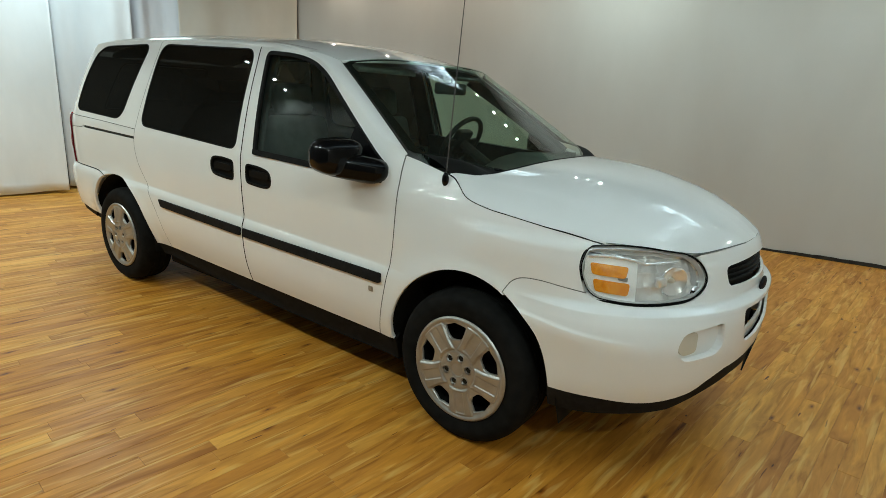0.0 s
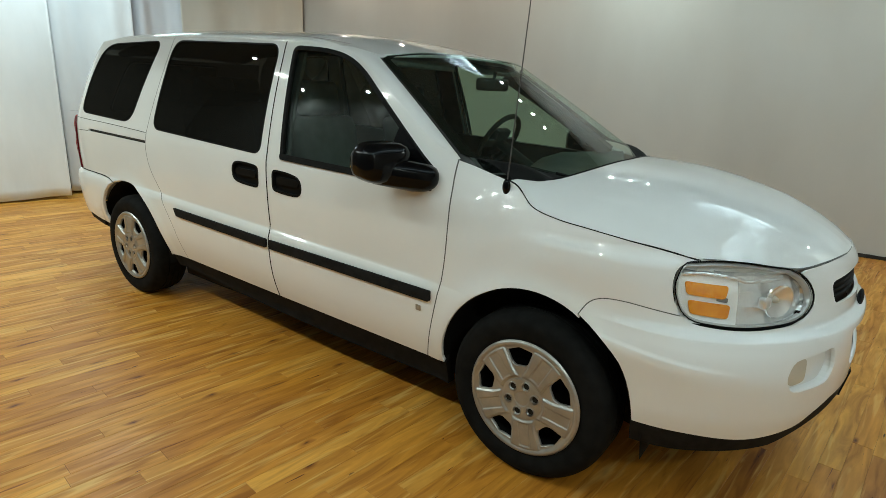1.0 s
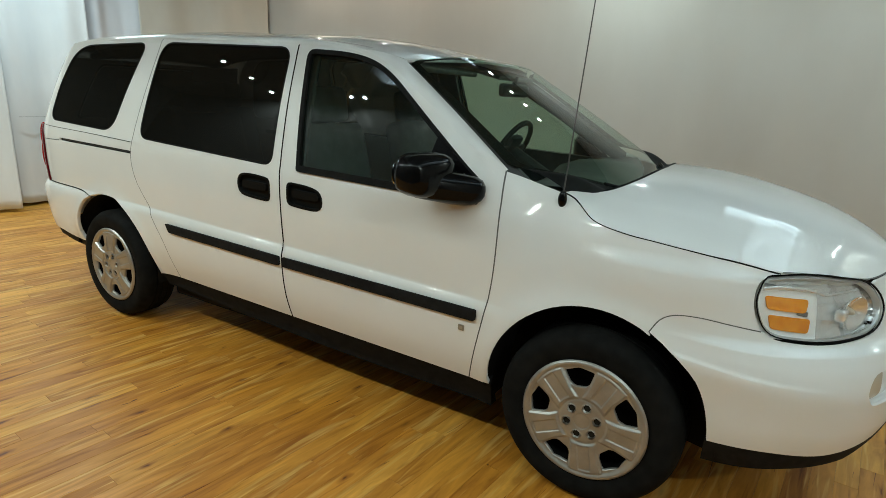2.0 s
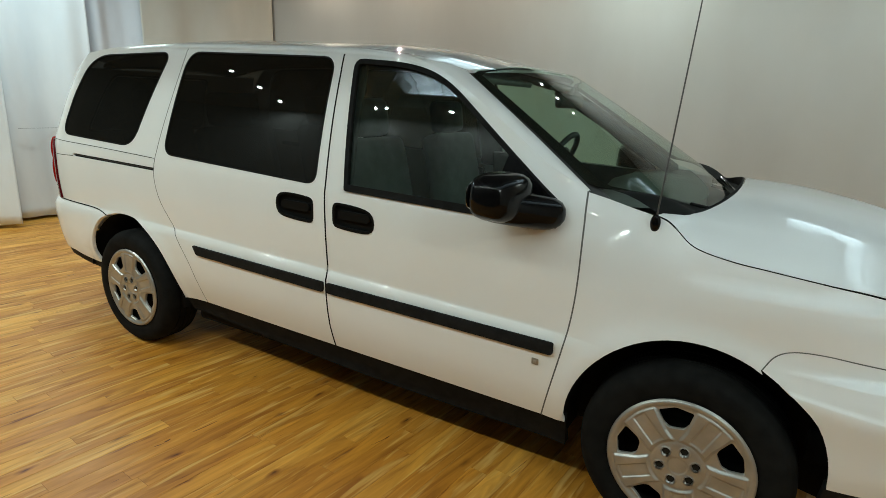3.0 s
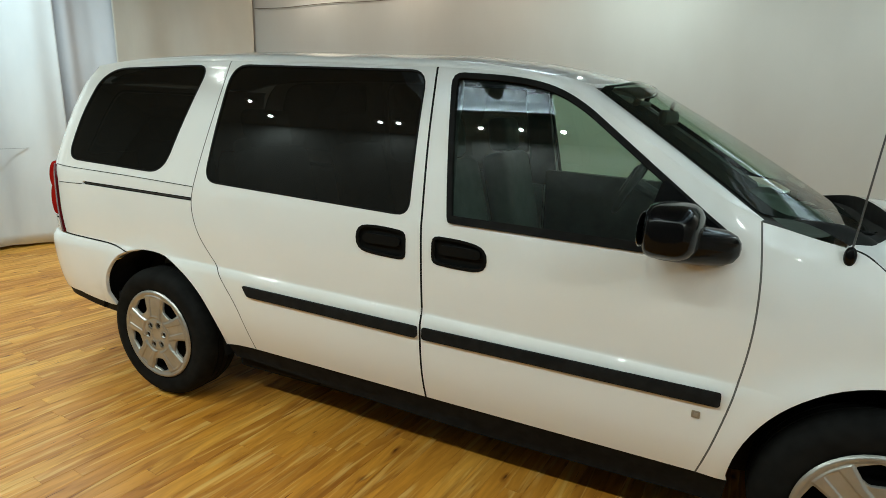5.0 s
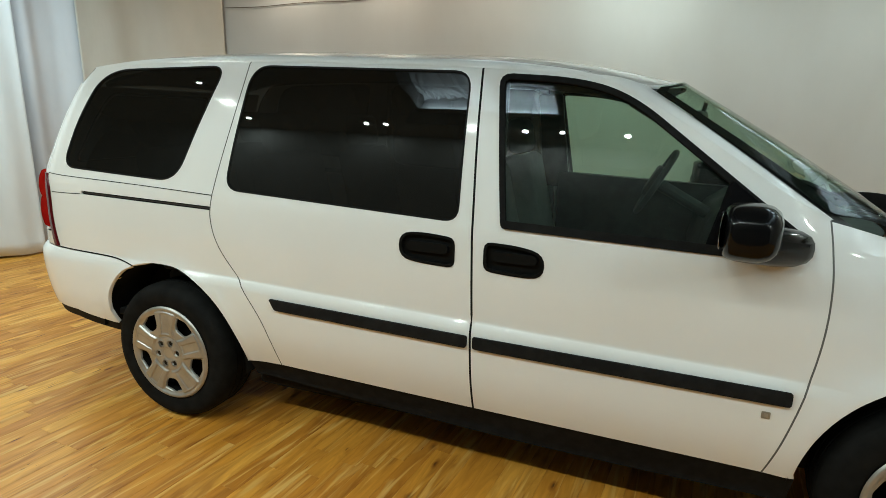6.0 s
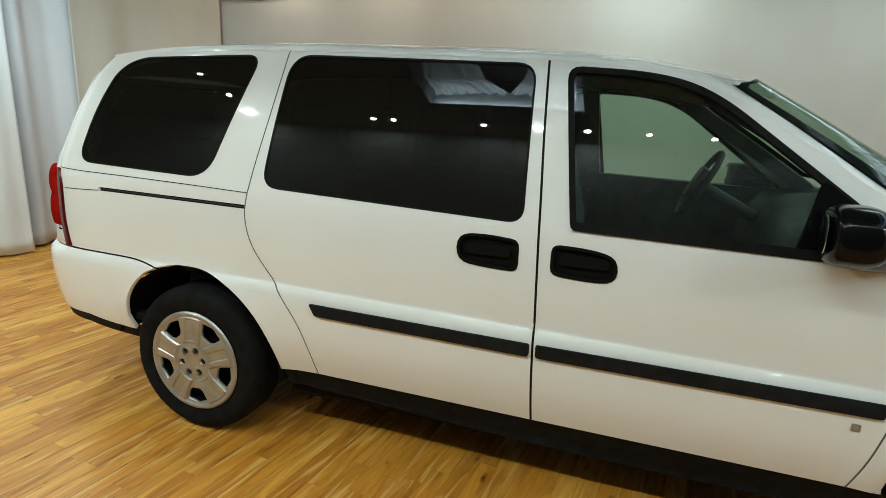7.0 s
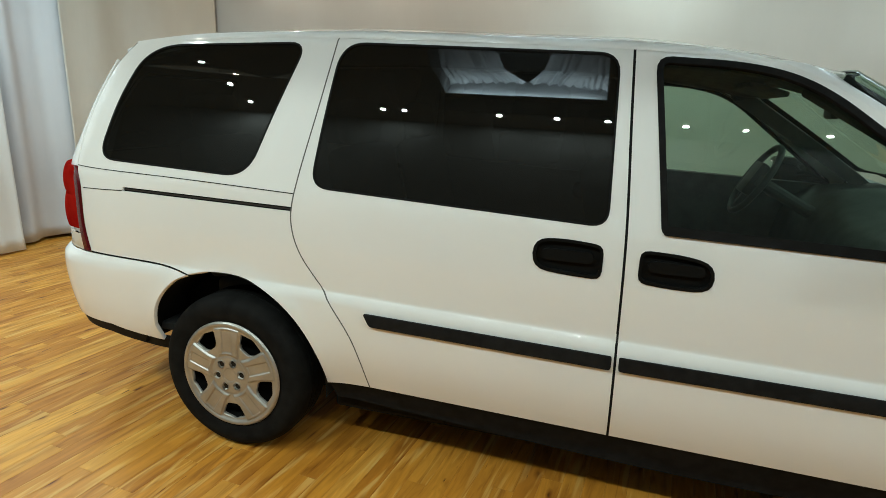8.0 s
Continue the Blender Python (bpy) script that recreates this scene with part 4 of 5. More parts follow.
for flip in (False, True):
    turn = mirrored if flip else (lambda loop: loop)
    lampn = part("headlight", sheet(nose, turn(LAMP), [turn(shrink(LAMP, 0.004))], 0.02, depth=0.004, lift=0.003), gloss_black, van, "headlight with clear lens and black rim")
    part("lamp_gasket", ring(nose, turn(shrink(LAMP, -0.015)), turn(shrink(LAMP, 0.001)), 0.0, -0.026, 0.02), rubber, lampn, "black rubber gasket")
    part("lamp_lens", sheet(nose, turn(shrink(LAMP, 0.010)), (), 0.03, depth=0, lift=0.003), lens_glass, lampn, "clear plastic lens")
    part("lamp_bezel", ring(nose, turn(shrink(LAMP, 0.0035)), turn(shrink(LAMP, 0.010)), 0.02, -0.006, 0.02), lamp_edge_grey, lampn, "grey inner bezel")
    part("lamp_housing", sheet(fluted, turn(shrink(LAMP, 0.007)), (), 0.010, depth=-0.026, lift=-0.028), lamp_chrome, lampn, "chrome lamp housing")
    for z0, z1, x0, x1 in ((0.884, 0.928, 3.576, 3.694), (0.822, 0.866, 3.594, 3.710)):
        lens = turn(rounded([(girth(x0 + 0.012, z0), z0, 0.012), (girth(x0, z1), z1, 0.012), (girth(x1, z1 - 0.008), z1 - 0.010, 0.012), (girth(x1, z0 - 0.008), z0 - 0.010, 0.012)], 0.015))
        part("turn_signal", sheet(nose, lens, (), 0.02, depth=0.02, lift=-0.012), amber, lampn, "orange turn signal lens")
    part("lamp_divider", sheet(nose, turn(rounded([(girth(3.560, 0.80), 0.795, 0.01), (girth(3.560, 0.95), 0.950, 0.01), (girth(3.712, 0.95), 0.945, 0.01), (girth(3.735, 0.80), 0.790, 0.01)], 0.02)), (), 0.02, depth=0.04, lift=-0.018), reflector, lampn)
    part("signal_clip", sheet(nose, turn(rounded([(girth(3.672, 0.872), 0.868, 0.004), (girth(3.672, 0.884), 0.882, 0.004), (girth(3.700, 0.884), 0.878, 0.004), (girth(3.700, 0.868), 0.862, 0.004)], 0.01)), (), 0.015, depth=0.01, lift=-0.014), lamp_bezel, lampn, "dark clip between the turn signals")
    sg = 1 if flip else -1
    brow = [nose(girth(x, z), z) + Vector((-0.004, 0.010, 0)) for x, z in flow([(3.566, 0.946), (3.61, 0.950), (3.66, 0.946), (3.705, 0.936), (3.735, 0.926), (3.77, 0.928), (3.82, 0.932)])]
    part("lamp_brow", tube([Vector((p.x, p.y * -sg, p.z)) for p in brow], 0.0055, 10), lamp_chrome, lampn, "silver ledge over the turn signals")
    for x, y, z, r in ((3.80, -0.565, 0.865, 0.058),):
        bm = lathe([(0.004, -0.020), (r * 0.55, -0.018), (r * 0.85, -0.010), (r, 0.0), (r * 0.96, 0.002), (r * 0.6, -0.012), (0.012, -0.017)], 28)
        ob = smooth_mesh(part("reflector_bowl", bm, bowl_silver, lampn), 50)
        m = Matrix.Translation((x + 0.022, (abs(y) + 0.034) * sg, z)) @ Matrix.Rotation(radians(52 if not flip else 128), 4, "Z")
        for v in ob.data.vertices:
            v.co = m @ Vector((v.co.x, -v.co.y, v.co.z))
        bm = bmesh.new()
        box(bm, (-0.050, 0.006, -0.004), (0.046, 0.030, 0.040), 0.012, Matrix.Rotation(radians(18), 4, "Z"), 3)
        for v in bm.verts:
            v.co = m @ v.co
        smooth_mesh(part("bulb_shield", bm, lamp_chrome, lampn, "chrome bulb shield"), 40)
        bm = bmesh.new()
        bmesh.ops.create_uvsphere(bm, u_segments=12, v_segments=8, radius=0.012)
        for v in bm.verts:
            v.co = m @ Vector((v.co.x, v.co.y * 1.8 + 0.02, v.co.z))
        smooth_mesh(part("bulb", bm, pale_lens, lampn), 60)
    part("fog_pocket", sheet(nose, turn(shrink(FOG, -0.003)), (), 0.02, depth=-0.030, lift=-0.032), paint, bumper, "white fog lamp recess")
    part("fog_lamp", sheet(nose, turn(rounded(gs([(3.878, 0.650, 0.02), (3.886, 0.692, 0.02), (3.925, 0.695, 0.02), (3.930, 0.615, 0.02), (3.896, 0.602, 0.02)]), 0.012)), (), 0.02, depth=0.03, lift=-0.02), pale_lens, bumper, "clear fog lamp lens")

# antenna
base = bmesh.new()
bmesh.ops.create_uvsphere(base, u_segments=14, v_segments=10, radius=0.016)
for v in base.verts:
    v.co = Vector((v.co.x * 1.05 + 2.889, v.co.y * 0.8 - 0.790, v.co.z * 1.9 + 1.135))
ant = smooth_mesh(part("antenna", base, gloss_black, van, "black antenna base"), 60)
part("antenna_mast", tube([(2.891 + 0.0704 * h, -0.790 - 0.0141 * h, 1.16 + h) for h in (0, 0.25, 0.5, 0.8)], 0.0030, 8, 0.6), mast_grey, ant, "thin black antenna mast")

# rear end
lamp_edge = [(-0.728, 0.800), (-0.744, 0.92), (-0.742, 1.09), (-0.766, 1.172)]
tl = [Vector((tail_girth(x, z), z)) for x, z in flow(lamp_edge)]
rear_bump = xy_loop([(tail_girth(-0.372, 0.424), 0.424)], [(tail_girth(x, z), z) for x, z in flow([(-0.385, 0.50), (-0.363, 0.592), (-0.318, 0.664), (-0.25, 0.728), (-0.18, 0.763)])],
                    [(tail_girth(p.x, p.y), p.y - 0.001) for p in flow([(-0.18, 0.764), (-0.31, 0.786), (-0.51, 0.794), (-0.724, 0.797)])], [(FRONT, 0.80), (2 * FRONT - tail_girth(-0.724, 0.79), 0.795), (2 * FRONT - tail_girth(-0.18, 0.763), 0.763), (2 * FRONT - tail_girth(-0.36, 0.592), 0.592), (2 * FRONT - tail_girth(-0.35, 0.424), 0.424)],
                    [(2 * FRONT - tail_girth(-0.65, 0.466), 0.462), (FRONT, 0.455), (tail_girth(-0.65, 0.466), 0.462), (tail_girth(-0.5, 0.438), 0.437)])


def tail_bump(s, z):
    """The rear bumper stands a little proud of the body."""
    p = tail(s, z)
    k = 0.030 * ease(-0.05, 0.5, min(s, 2 * FRONT - s)) * (1 - 0.6 * ease(0.74, 0.80, z))
    return p + Vector((-k, 0, 0))


def tail_lens(s, z):
    """The tail light swells in two lobes."""
    p = tail(s, z)
    side = min(s, 2 * FRONT - s)
    lobe = math.sqrt(max(0.0, math.sin(math.pi * min(max((z - 0.885) / 0.160, 0), 1)))) if z < 1.045 else math.sqrt(max(0.0, math.sin(math.pi * min((z - 1.045) / 0.135, 1))))
    k = (0.003 + 0.014 * lobe) * ease(0.23, 0.42, side)
    return p + Vector((-0.72, math.copysign(0.72, p.y), 0)) * k


rb = part("rear_bumper", sheet(tail_bump, rear_bump, (), 0.035, gap=0.002, depth=0.02), paint, van, "white painted rear bumper")
rv = xy_loop([(tail_girth(-0.335, 0.42), 0.424), (tail_girth(-0.5, 0.435), 0.435), (tail_girth(-0.65, 0.46), 0.458), (FRONT, 0.452), (2 * FRONT - tail_girth(-0.65, 0.46), 0.458), (2 * FRONT - tail_girth(-0.36, 0.42), 0.422)],
             [(2 * FRONT - tail_girth(-0.44, 0.39), 0.390), (2 * FRONT - tail_girth(-0.68, 0.40), 0.400), (FRONT, 0.40), (tail_girth(-0.68, 0.40), 0.408), (tail_girth(-0.44, 0.38), 0.378), (tail_girth(-0.335, 0.37), 0.366)])
part("lower_valance", sheet(tail_bump, rv, (), 0.04, depth=0.02, lift=-0.008), trim, rb, "black plastic lower valance")
for flip in (False, True):
    turn = mirrored if flip else (lambda loop: loop)
    zed = 0.890
    upper = xy_loop([p for p in tl if p.y >= zed], [(0.70, 1.172), (0.74, 1.10), (0.735, 1.045), (0.75, 1.0), (0.755, zed)])
    lower = xy_loop([p for p in tl if p.y <= zed + 0.001], [(0.755, zed - 0.004), (0.735, 0.802)])
    t = part("tail_light", sheet(tail_lens, turn(upper), (), 0.012, gap=0.001, depth=0.03, lift=0.010), red_lens, van, "red tail light lens")
    part("reversing_lens", sheet(tail_lens, turn(lower), (), 0.02, gap=0.001, depth=0.03, lift=0.010), pale_lens, t, "pale reversing light lens")
    edge = xy_loop([(p.x - 0.004, p.y) for p in tl], [(p.x + 0.030, p.y) for p in tl[::-1]])
    part("tail_light_edge", sheet(tail, turn(edge), (), 0.02, depth=0.02, lift=0.0115), dark_red, t, "dark red lens edge")
gate_edge = [Vector(p) for p in flow([(tail_girth(-0.724, 0.80) + 0.02, 0.806), (tail_girth(-0.766, 1.17) + 0.006, 1.176), (tail_girth(-0.745, 1.325) + 0.006, 1.325), (tail_girth(-0.70, 1.445) + 0.010, 1.445), (tail_girth(-0.615, 1.59) + 0.045, 1.585), (tail_girth(-0.580, 1.63) + 0.075, 1.625)])]
tailgate = part("tailgate", sheet(tail, xy_loop(gate_edge, mirrored(gate_edge)), [rounded([(0.82, 1.20, 0.05), (0.86, 1.58, 0.05), (1.39, 1.58, 0.05), (1.43, 1.20, 0.05)])], 0.05, gap=0.002), paint, van, "white tailgate")
part("rear_window", sheet(tail, rounded([(0.81, 1.19, 0.05), (0.85, 1.59, 0.05), (1.40, 1.59, 0.05), (1.44, 1.19, 0.05)]), (), 0.06, depth=0, lift=-0.002), privacy_glass, tailgate, "dark tinted rear window")

# underbody blocks, added to keep light out from under the van, and wheel housings
for centre_at, size in (((1.52, 0, 0.262), (2.10, 1.30, 0.21)), ((1.52, 0, 0.40), (1.95, 1.52, 0.06)), ((3.62, 0, 0.40), (0.36, 1.20, 0.13)),
                        ((3.08, 0, 0.40), (0.80, 1.00, 0.20)), ((0.0, 0, 0.38), (1.20, 1.06, 0.24)), ((0.66, 0, 0.285), (0.50, 1.44, 0.17)), ((-0.65, 0, 0.46), (0.34, 1.30, 0.10))):
    bm = bmesh.new()
    box(bm, centre_at, size, 0.02)
    part("underbody_block", bm, under, van, "black underbody block that keeps light out")
for ax in AXLES:
    for sgn in (-1, 1):
        bm = bmesh.new()
        rows = []
        low = 0.24 if ax else 0.40
        wide = 0.428 if ax else 0.47
        # the front housing ends in a low black flap, standing in for shade
        spine = [(-wide, low)] + [(-(wide if k < 10 else 0.442 if ax else 0.428) * math.cos(radians(9 * k)), HUB + (0.432 if ax else 0.448) * math.sin(radians(9 * k))) for k in range(0 if ax else 2, 21)] + [(0.434 if ax else 0.428, 0.21 if ax else 0.30)]
        for dx, z in spine:
            rows.append([bm.verts.new((ax + dx, sgn * y, z)) for y in (0.835 if z > 0.26 else 0.76, 0.72, 0.58)] + [bm.verts.new((ax + dx * 0.1, sgn * 0.56, HUB - 0.06 + (z - HUB) * 0.1))])
        for a, b in zip(rows, rows[1:]):
            for j in range(3):
                bm.faces.new((a[j], a[j + 1], b[j + 1], b[j]))
        # plain block added behind the wheel to darken the floor there
        hub = bmesh.new()
        box(hub, (ax, sgn * 0.55, 0.30), (0.60, 0.08, 0.20), 0.02)
        part("wheel_blocker", hub, under, van, "black block added behind a wheel to keep light out")
        smooth_mesh(part("wheel_housing", bm, under, van, "black wheel housing"), 40)

# wheels
TYRE = [(0.225, 0.03), (0.232, 0.006), (0.242, 0.0), (0.262, -0.006), (0.290, -0.009), (0.315, -0.004), (0.330, 0.010), (0.340, 0.026), (0.344, 0.042), (0.345, 0.060)]
TYRE += [(0.345, 0.072), (0.339, 0.073), (0.339, 0.079), (0.345, 0.080), (0.345, 0.110), (0.339, 0.111), (0.339, 0.117), (0.345, 0.118), (0.345, 0.148), (0.339, 0.149), (0.339, 0.155), (0.345, 0.156), (0.345, 0.17), (0.335, 0.205), (0.31, 0.22), (0.23, 0.21), (0.225, 0.18)]


LUG = 0.742


def cap_height(u, v):
    """How far the wheel cover stands out at a place on it: broad spokes, each with a flat-bottomed channel."""
    r, a = math.hypot(u, v), math.atan2(v, u)
    near = abs(((a - math.pi / 2) / (2 * math.pi / 5) + 0.5) % 1 - 0.5) * 2 * math.pi / 5
    across = r * math.sin(near)
    h = 0.010 * (1 - (r / 0.24) ** 2)
    h += 0.010 * ease(0.205, 0.224, r) * (1 - ease(0.228, 0.240, r))
    half = 0.046 + 0.20 * max(r - 0.13, 0)
    spoke = (1 - ease(half - 0.004, half + 0.006, across)) * ease(0.085, 0.100, r) * (1 - ease(0.206, 0.214, r))
    h += 0.0085 * spoke
    h -= 0.0045 * (1 - ease(0.0195, 0.0260, across)) * ease(0.096, 0.106, r) * (1 - ease(0.198, 0.205, r))
    h += 0.003 * (1 - ease(0.078, 0.090, r))
    h -= 0.003 * (1 - ease(0.028, 0.034, r))
    for k in range(6):
        d = math.hypot(u - 0.058 * math.cos(k * math.pi / 3 + LUG), v - 0.058 * math.sin(k * math.pi / 3 + LUG))
        h += 0.004 * (1 - ease(0.015, 0.021, d))
        h -= 0.018 * (1 - ease(0.0120, 0.0150, d))
    return h


def cap_place(u, v):
    return Vector((u, -cap_height(u, v), v))


circle = [Vector((0.236 * math.cos(a), 0.236 * math.sin(a))) for a in (2 * math.pi * k / 96 for k in range(96))]
openings = []
for k in range(5):
    a0 = math.pi / 2 + math.pi / 5 + k * 2 * math.pi / 5
    corners = [(0.134, -0.165), (0.149, -0.245), (0.200, -0.290), (0.208, 0.0), (0.200, 0.290), (0.149, 0.245), (0.134, 0.165)]
    openings.append(rounded([(r * math.cos(a0 + d), r * math.sin(a0 + d), 0.008) for r, d in corners], 0.012))
creases = []
for k in range(5):
    a0 = math.pi / 2 + k * 2 * math.pi / 5
    ca, sa = math.cos(a0), math.sin(a0)
    for off in (0.0190, 0.0212, 0.0228, 0.0243, 0.0260):
        for sg in (-1, 1):
            creases.append([(r * ca - sg * off * sa, r * sa + sg * off * ca) for r in np.linspace(0.094, 0.206, 30)])
cap_mesh = sheet(cap_place, circle, openings, 0.0045, rows=creases, depth=0.016, core=(0, 0.5, 0))
cap_mesh.materials.append(silver)
tyre_mesh = bpy.data.meshes.new("tyre")
bm = lathe(TYRE, 72)
for v in bm.verts:
    r = math.hypot(v.co.x, v.co.z)
    low = -HUB + 0.004
    if v.co.z < low:
        v.co.z = low
bmesh.ops.recalc_face_normals(bm, faces=bm.faces[:])
bm.to_mesh(tyre_mesh)
bm.free()
tyre_mesh.materials.append(tread)
for f in tyre_mesh.polygons:
    f.use_smooth = True
tyre_mesh.set_sharp_from_angle(angle=radians(50))
rim_mesh = bpy.data.meshes.new("rim")
bm = lathe([(0.232, 0.004), (0.222, 0.012), (0.215, 0.05), (0.20, 0.10), (0.10, 0.075), (0.02, 0.06), (0.001, 0.06)], 48)
bmesh.ops.recalc_face_normals(bm, faces=bm.faces[:])
bm.to_mesh(rim_mesh)
bm.free()
rim_mesh.materials.append(under)
nut_mesh = bpy.data.meshes.new("lug_nut")
bm = bmesh.new()
bmesh.ops.create_cone(bm, cap_ends=True, segments=6, radius1=0.0150, radius2=0.0130, depth=0.010, matrix=Matrix.Rotation(radians(90), 4, "X"))
bm.to_mesh(nut_mesh)
bm.free()
nut_mesh.materials.append(nut_grey)
for ax in AXLES:
    for sgn in (-1, 1):
        m = pose(ax, sgn * 0.868, HUB, 0, (27 if ax else 214), 0 if sgn < 0 else 180)
        wheel = part("wheel", rim_mesh, None, van, "wheel with silver five-spoke cover")
        wheel.matrix_parent_inverse = ROOT[van.name].inverted()
        wheel.matrix_basis = m
        for name, mesh, lab in (("tyre", tyre_mesh, "black rubber tyre"), ("wheel_cover", cap_mesh, "silver plastic five-spoke wheel cover")):
            o = new(name, mesh)
            o.parent = wheel
            tagged(o, lab)
            if name == "tyre":
                o.matrix_basis = pose(0, 0, 0, 0, -(27 if ax else 214), 0)
        for k in range(6):
            o = new("lug_nut", nut_mesh)
            o.parent = wheel
            a = k * math.pi / 3 + LUG
            o.matrix_basis = pose(0.058 * math.cos(a), -0.003, 0.058 * math.sin(a))

# door mirrors


def egg(bm, centre, half, power=2.6, turn=None, seg=28):
    """A rounded block: a superellipsoid."""
    made = bmesh.ops.create_uvsphere(bm, u_segments=seg, v_segments=seg // 2, radius=1.0)["verts"]
    m = Matrix.Translation(centre) @ (turn or Matrix())
    for v in made:
        d = v.co.normalized()
        k = (abs(d.x) ** power + abs(d.y) ** power + abs(d.z) ** power) ** (-1 / power)
        v.co = m @ Vector((d.x * k * half[0], d.y * k * half[1], d.z * k * half[2]))
    return made


def mirror_block(sgn):
    bm = bmesh.new()
    lean = Matrix.Rotation(radians(-10 if sgn < 0 else 26), 4, "Z")
    egg(bm, (2.408, sgn * 0.965, 1.187), (0.086, 0.122, 0.085), 3.2, lean)
    for v in bm.verts:
        if v.co.x < 2.345:
            v.co.x = 2.345 + (v.co.x - 2.345) * 0.35
        low = max(0.0, 1.15 - v.co.z)
        v.co.y += -sgn * low * 0.6 * (abs(v.co.y) > 0.97)
    ob = smooth_mesh(part("door_mirror", bm, gloss_black, van, "gloss black door mirror"), 70)
    bm = bmesh.new()
    egg(bm, (2.3355, sgn * 0.966, 1.190), (0.003, 0.088, 0.054), 3.0, lean, 20)
    smooth_mesh(part("mirror_face", bm, mirror_glass, ob, "mirror glass"), 60)
    ends = bmesh.new()
    egg(ends, (2.415, sgn * 0.940, 1.156), (0.078, 0.090, 0.061), 2.8, lean, 20)
    egg(ends, (2.500, sgn * 0.866, 1.133), (0.106, 0.064, 0.060), 2.6, Matrix.Rotation(radians(-16 * sgn), 4, "Z"), 20)
    bm = bmesh.new()
    for v in ends.verts:
        bm.verts.new(v.co)
    ends.free()
    bmesh.ops.convex_hull(bm, input=bm.verts[:])
    bmesh.ops.delete(bm, geom=[v for v in bm.verts if not v.link_faces], context="VERTS")
    bmesh.ops.recalc_face_normals(bm, faces=bm.faces[:])
    smooth_mesh(part("mirror_foot", bm, gloss_black, ob, "black mirror foot"), 70)


mirror_block(-1)
mirror_block(1)

# cabin


def seat(x, y, name="front_seat"):
    bm = bmesh.new()
    box(bm, (x + 0.05, y, 0.62), (0.52, 0.50, 0.16), 0.05, Matrix.Rotation(radians(-7), 4, "Y"), 3)
    s = smooth_mesh(part(name, bm, cloth, van, "grey cloth seat"), 60)
    bm = bmesh.new()
    box(bm, (x - 0.26, y, 0.98), (0.15, 0.48, 0.66), 0.06, Matrix.Rotation(radians(-13), 4, "Y"), 3)
    for v in bm.verts:
        if v.co.z > 1.1:
            v.co.y = y + (v.co.y - y) * (1 - 0.35 * (v.co.z - 1.1))
    smooth_mesh(part("backrest", bm, cloth, s), 60)
    bm = bmesh.new()
    box(bm, (x - 0.345, y, 1.40), (0.11, 0.27, 0.19), 0.05, Matrix.Rotation(radians(-8), 4, "Y"), 3)
    smooth_mesh(part("headrest", bm, cloth, s), 60)
    bm = bmesh.new()
    box(bm, (x, y, 0.49), (0.44, 0.40, 0.12), 0.02)
    part("seat_base", bm, cabin, s)


seat(1.74, -0.40)
seat(1.74, 0.40)
seat(0.72, -0.40, "middle_seat")
seat(0.72, 0.40, "middle_seat")
seat(-0.05, -0.36, "rear_seat")
seat(-0.05, 0.36, "rear_seat")
bm = bmesh.new()
profile = [(2.38, 0.70), (2.36, 0.86), (2.40, 1.00), (2.47, 1.070), (2.58, 1.102), (2.75, 1.118), (2.88, 1.128), (2.96, 1.13), (2.96, 0.70)]
rings = []
for y in np.linspace(-0.75, 0.75, 27):
    swell = 0.055 * math.exp(-(((y - 0.38) / 0.17) ** 2))
    row = []
    for x, z in profile:
        k = ease(0.95, 1.06, z) * (1 - ease(2.72, 2.95, x))
        row.append(bm.verts.new((x - 0.06 * abs(y) ** 2 - 0.42 * (x - 2.38) * abs(y) ** 2.0, y, z + swell * k + 0.040 * (abs(y) / 0.75) ** 2.4 * ease(2.42, 2.60, x) * ease(0.9, 1.05, z))))
    rings.append(row)
for a, b in zip(rings, rings[1:]):
    for i in range(len(profile) - 1):
        bm.faces.new((a[i], a[i + 1], b[i + 1], b[i]))
smooth_mesh(part("dashboard", bm, cabin, van, "dark grey plastic dashboard"), 45)
wheel_bm = bmesh.new()
ringp = 28
centre, R = Vector((2.135, 0.39, 1.183)), 0.180
tilt = Matrix.Rotation(radians(-62), 4, "Y")
prev = []
for i in range(ringp):
    a = 2 * math.pi * i / ringp
    row = []
    for j in range(8):
        b = 2 * math.pi * j / 8
        p = Vector(((R + 0.016 * math.cos(b)) * math.cos(a), (R + 0.016 * math.cos(b)) * math.sin(a), 0.016 * math.sin(b)))
        row.append(wheel_bm.verts.new(centre + tilt @ p))
    prev.append(row)
for i in range(ringp):
    a, b = prev[i], prev[(i + 1) % ringp]
    for j in range(8):
        wheel_bm.faces.new((a[j], a[(j + 1) % 8], b[(j + 1) % 8], b[j]))
steer = smooth_mesh(part("steering_wheel", wheel_bm, cabin, van, "dark grey steering wheel"), 60)
bm = bmesh.new()
box(bm, (0, 0, 0.012), (0.17, 0.15, 0.05), 0.02, None, 2)
box(bm, (0, 0, 0.0), (0.05, 0.35, 0.02), 0.006)
box(bm, (-0.09, 0, 0.0), (0.16, 0.04, 0.02), 0.006)
bmesh.ops.transform(bm, matrix=Matrix.Translation(centre) @ tilt, verts=bm.verts[:])
smooth_mesh(part("steering_hub", bm, cabin, steer), 40)
part("steering_column", tube([tuple(centre + tilt @ Vector((0, 0, -0.02))), (2.36, 0.39, 1.06), (2.50, 0.39, 0.99)], 0.032, 12), cabin, steer)
bm = bmesh.new()
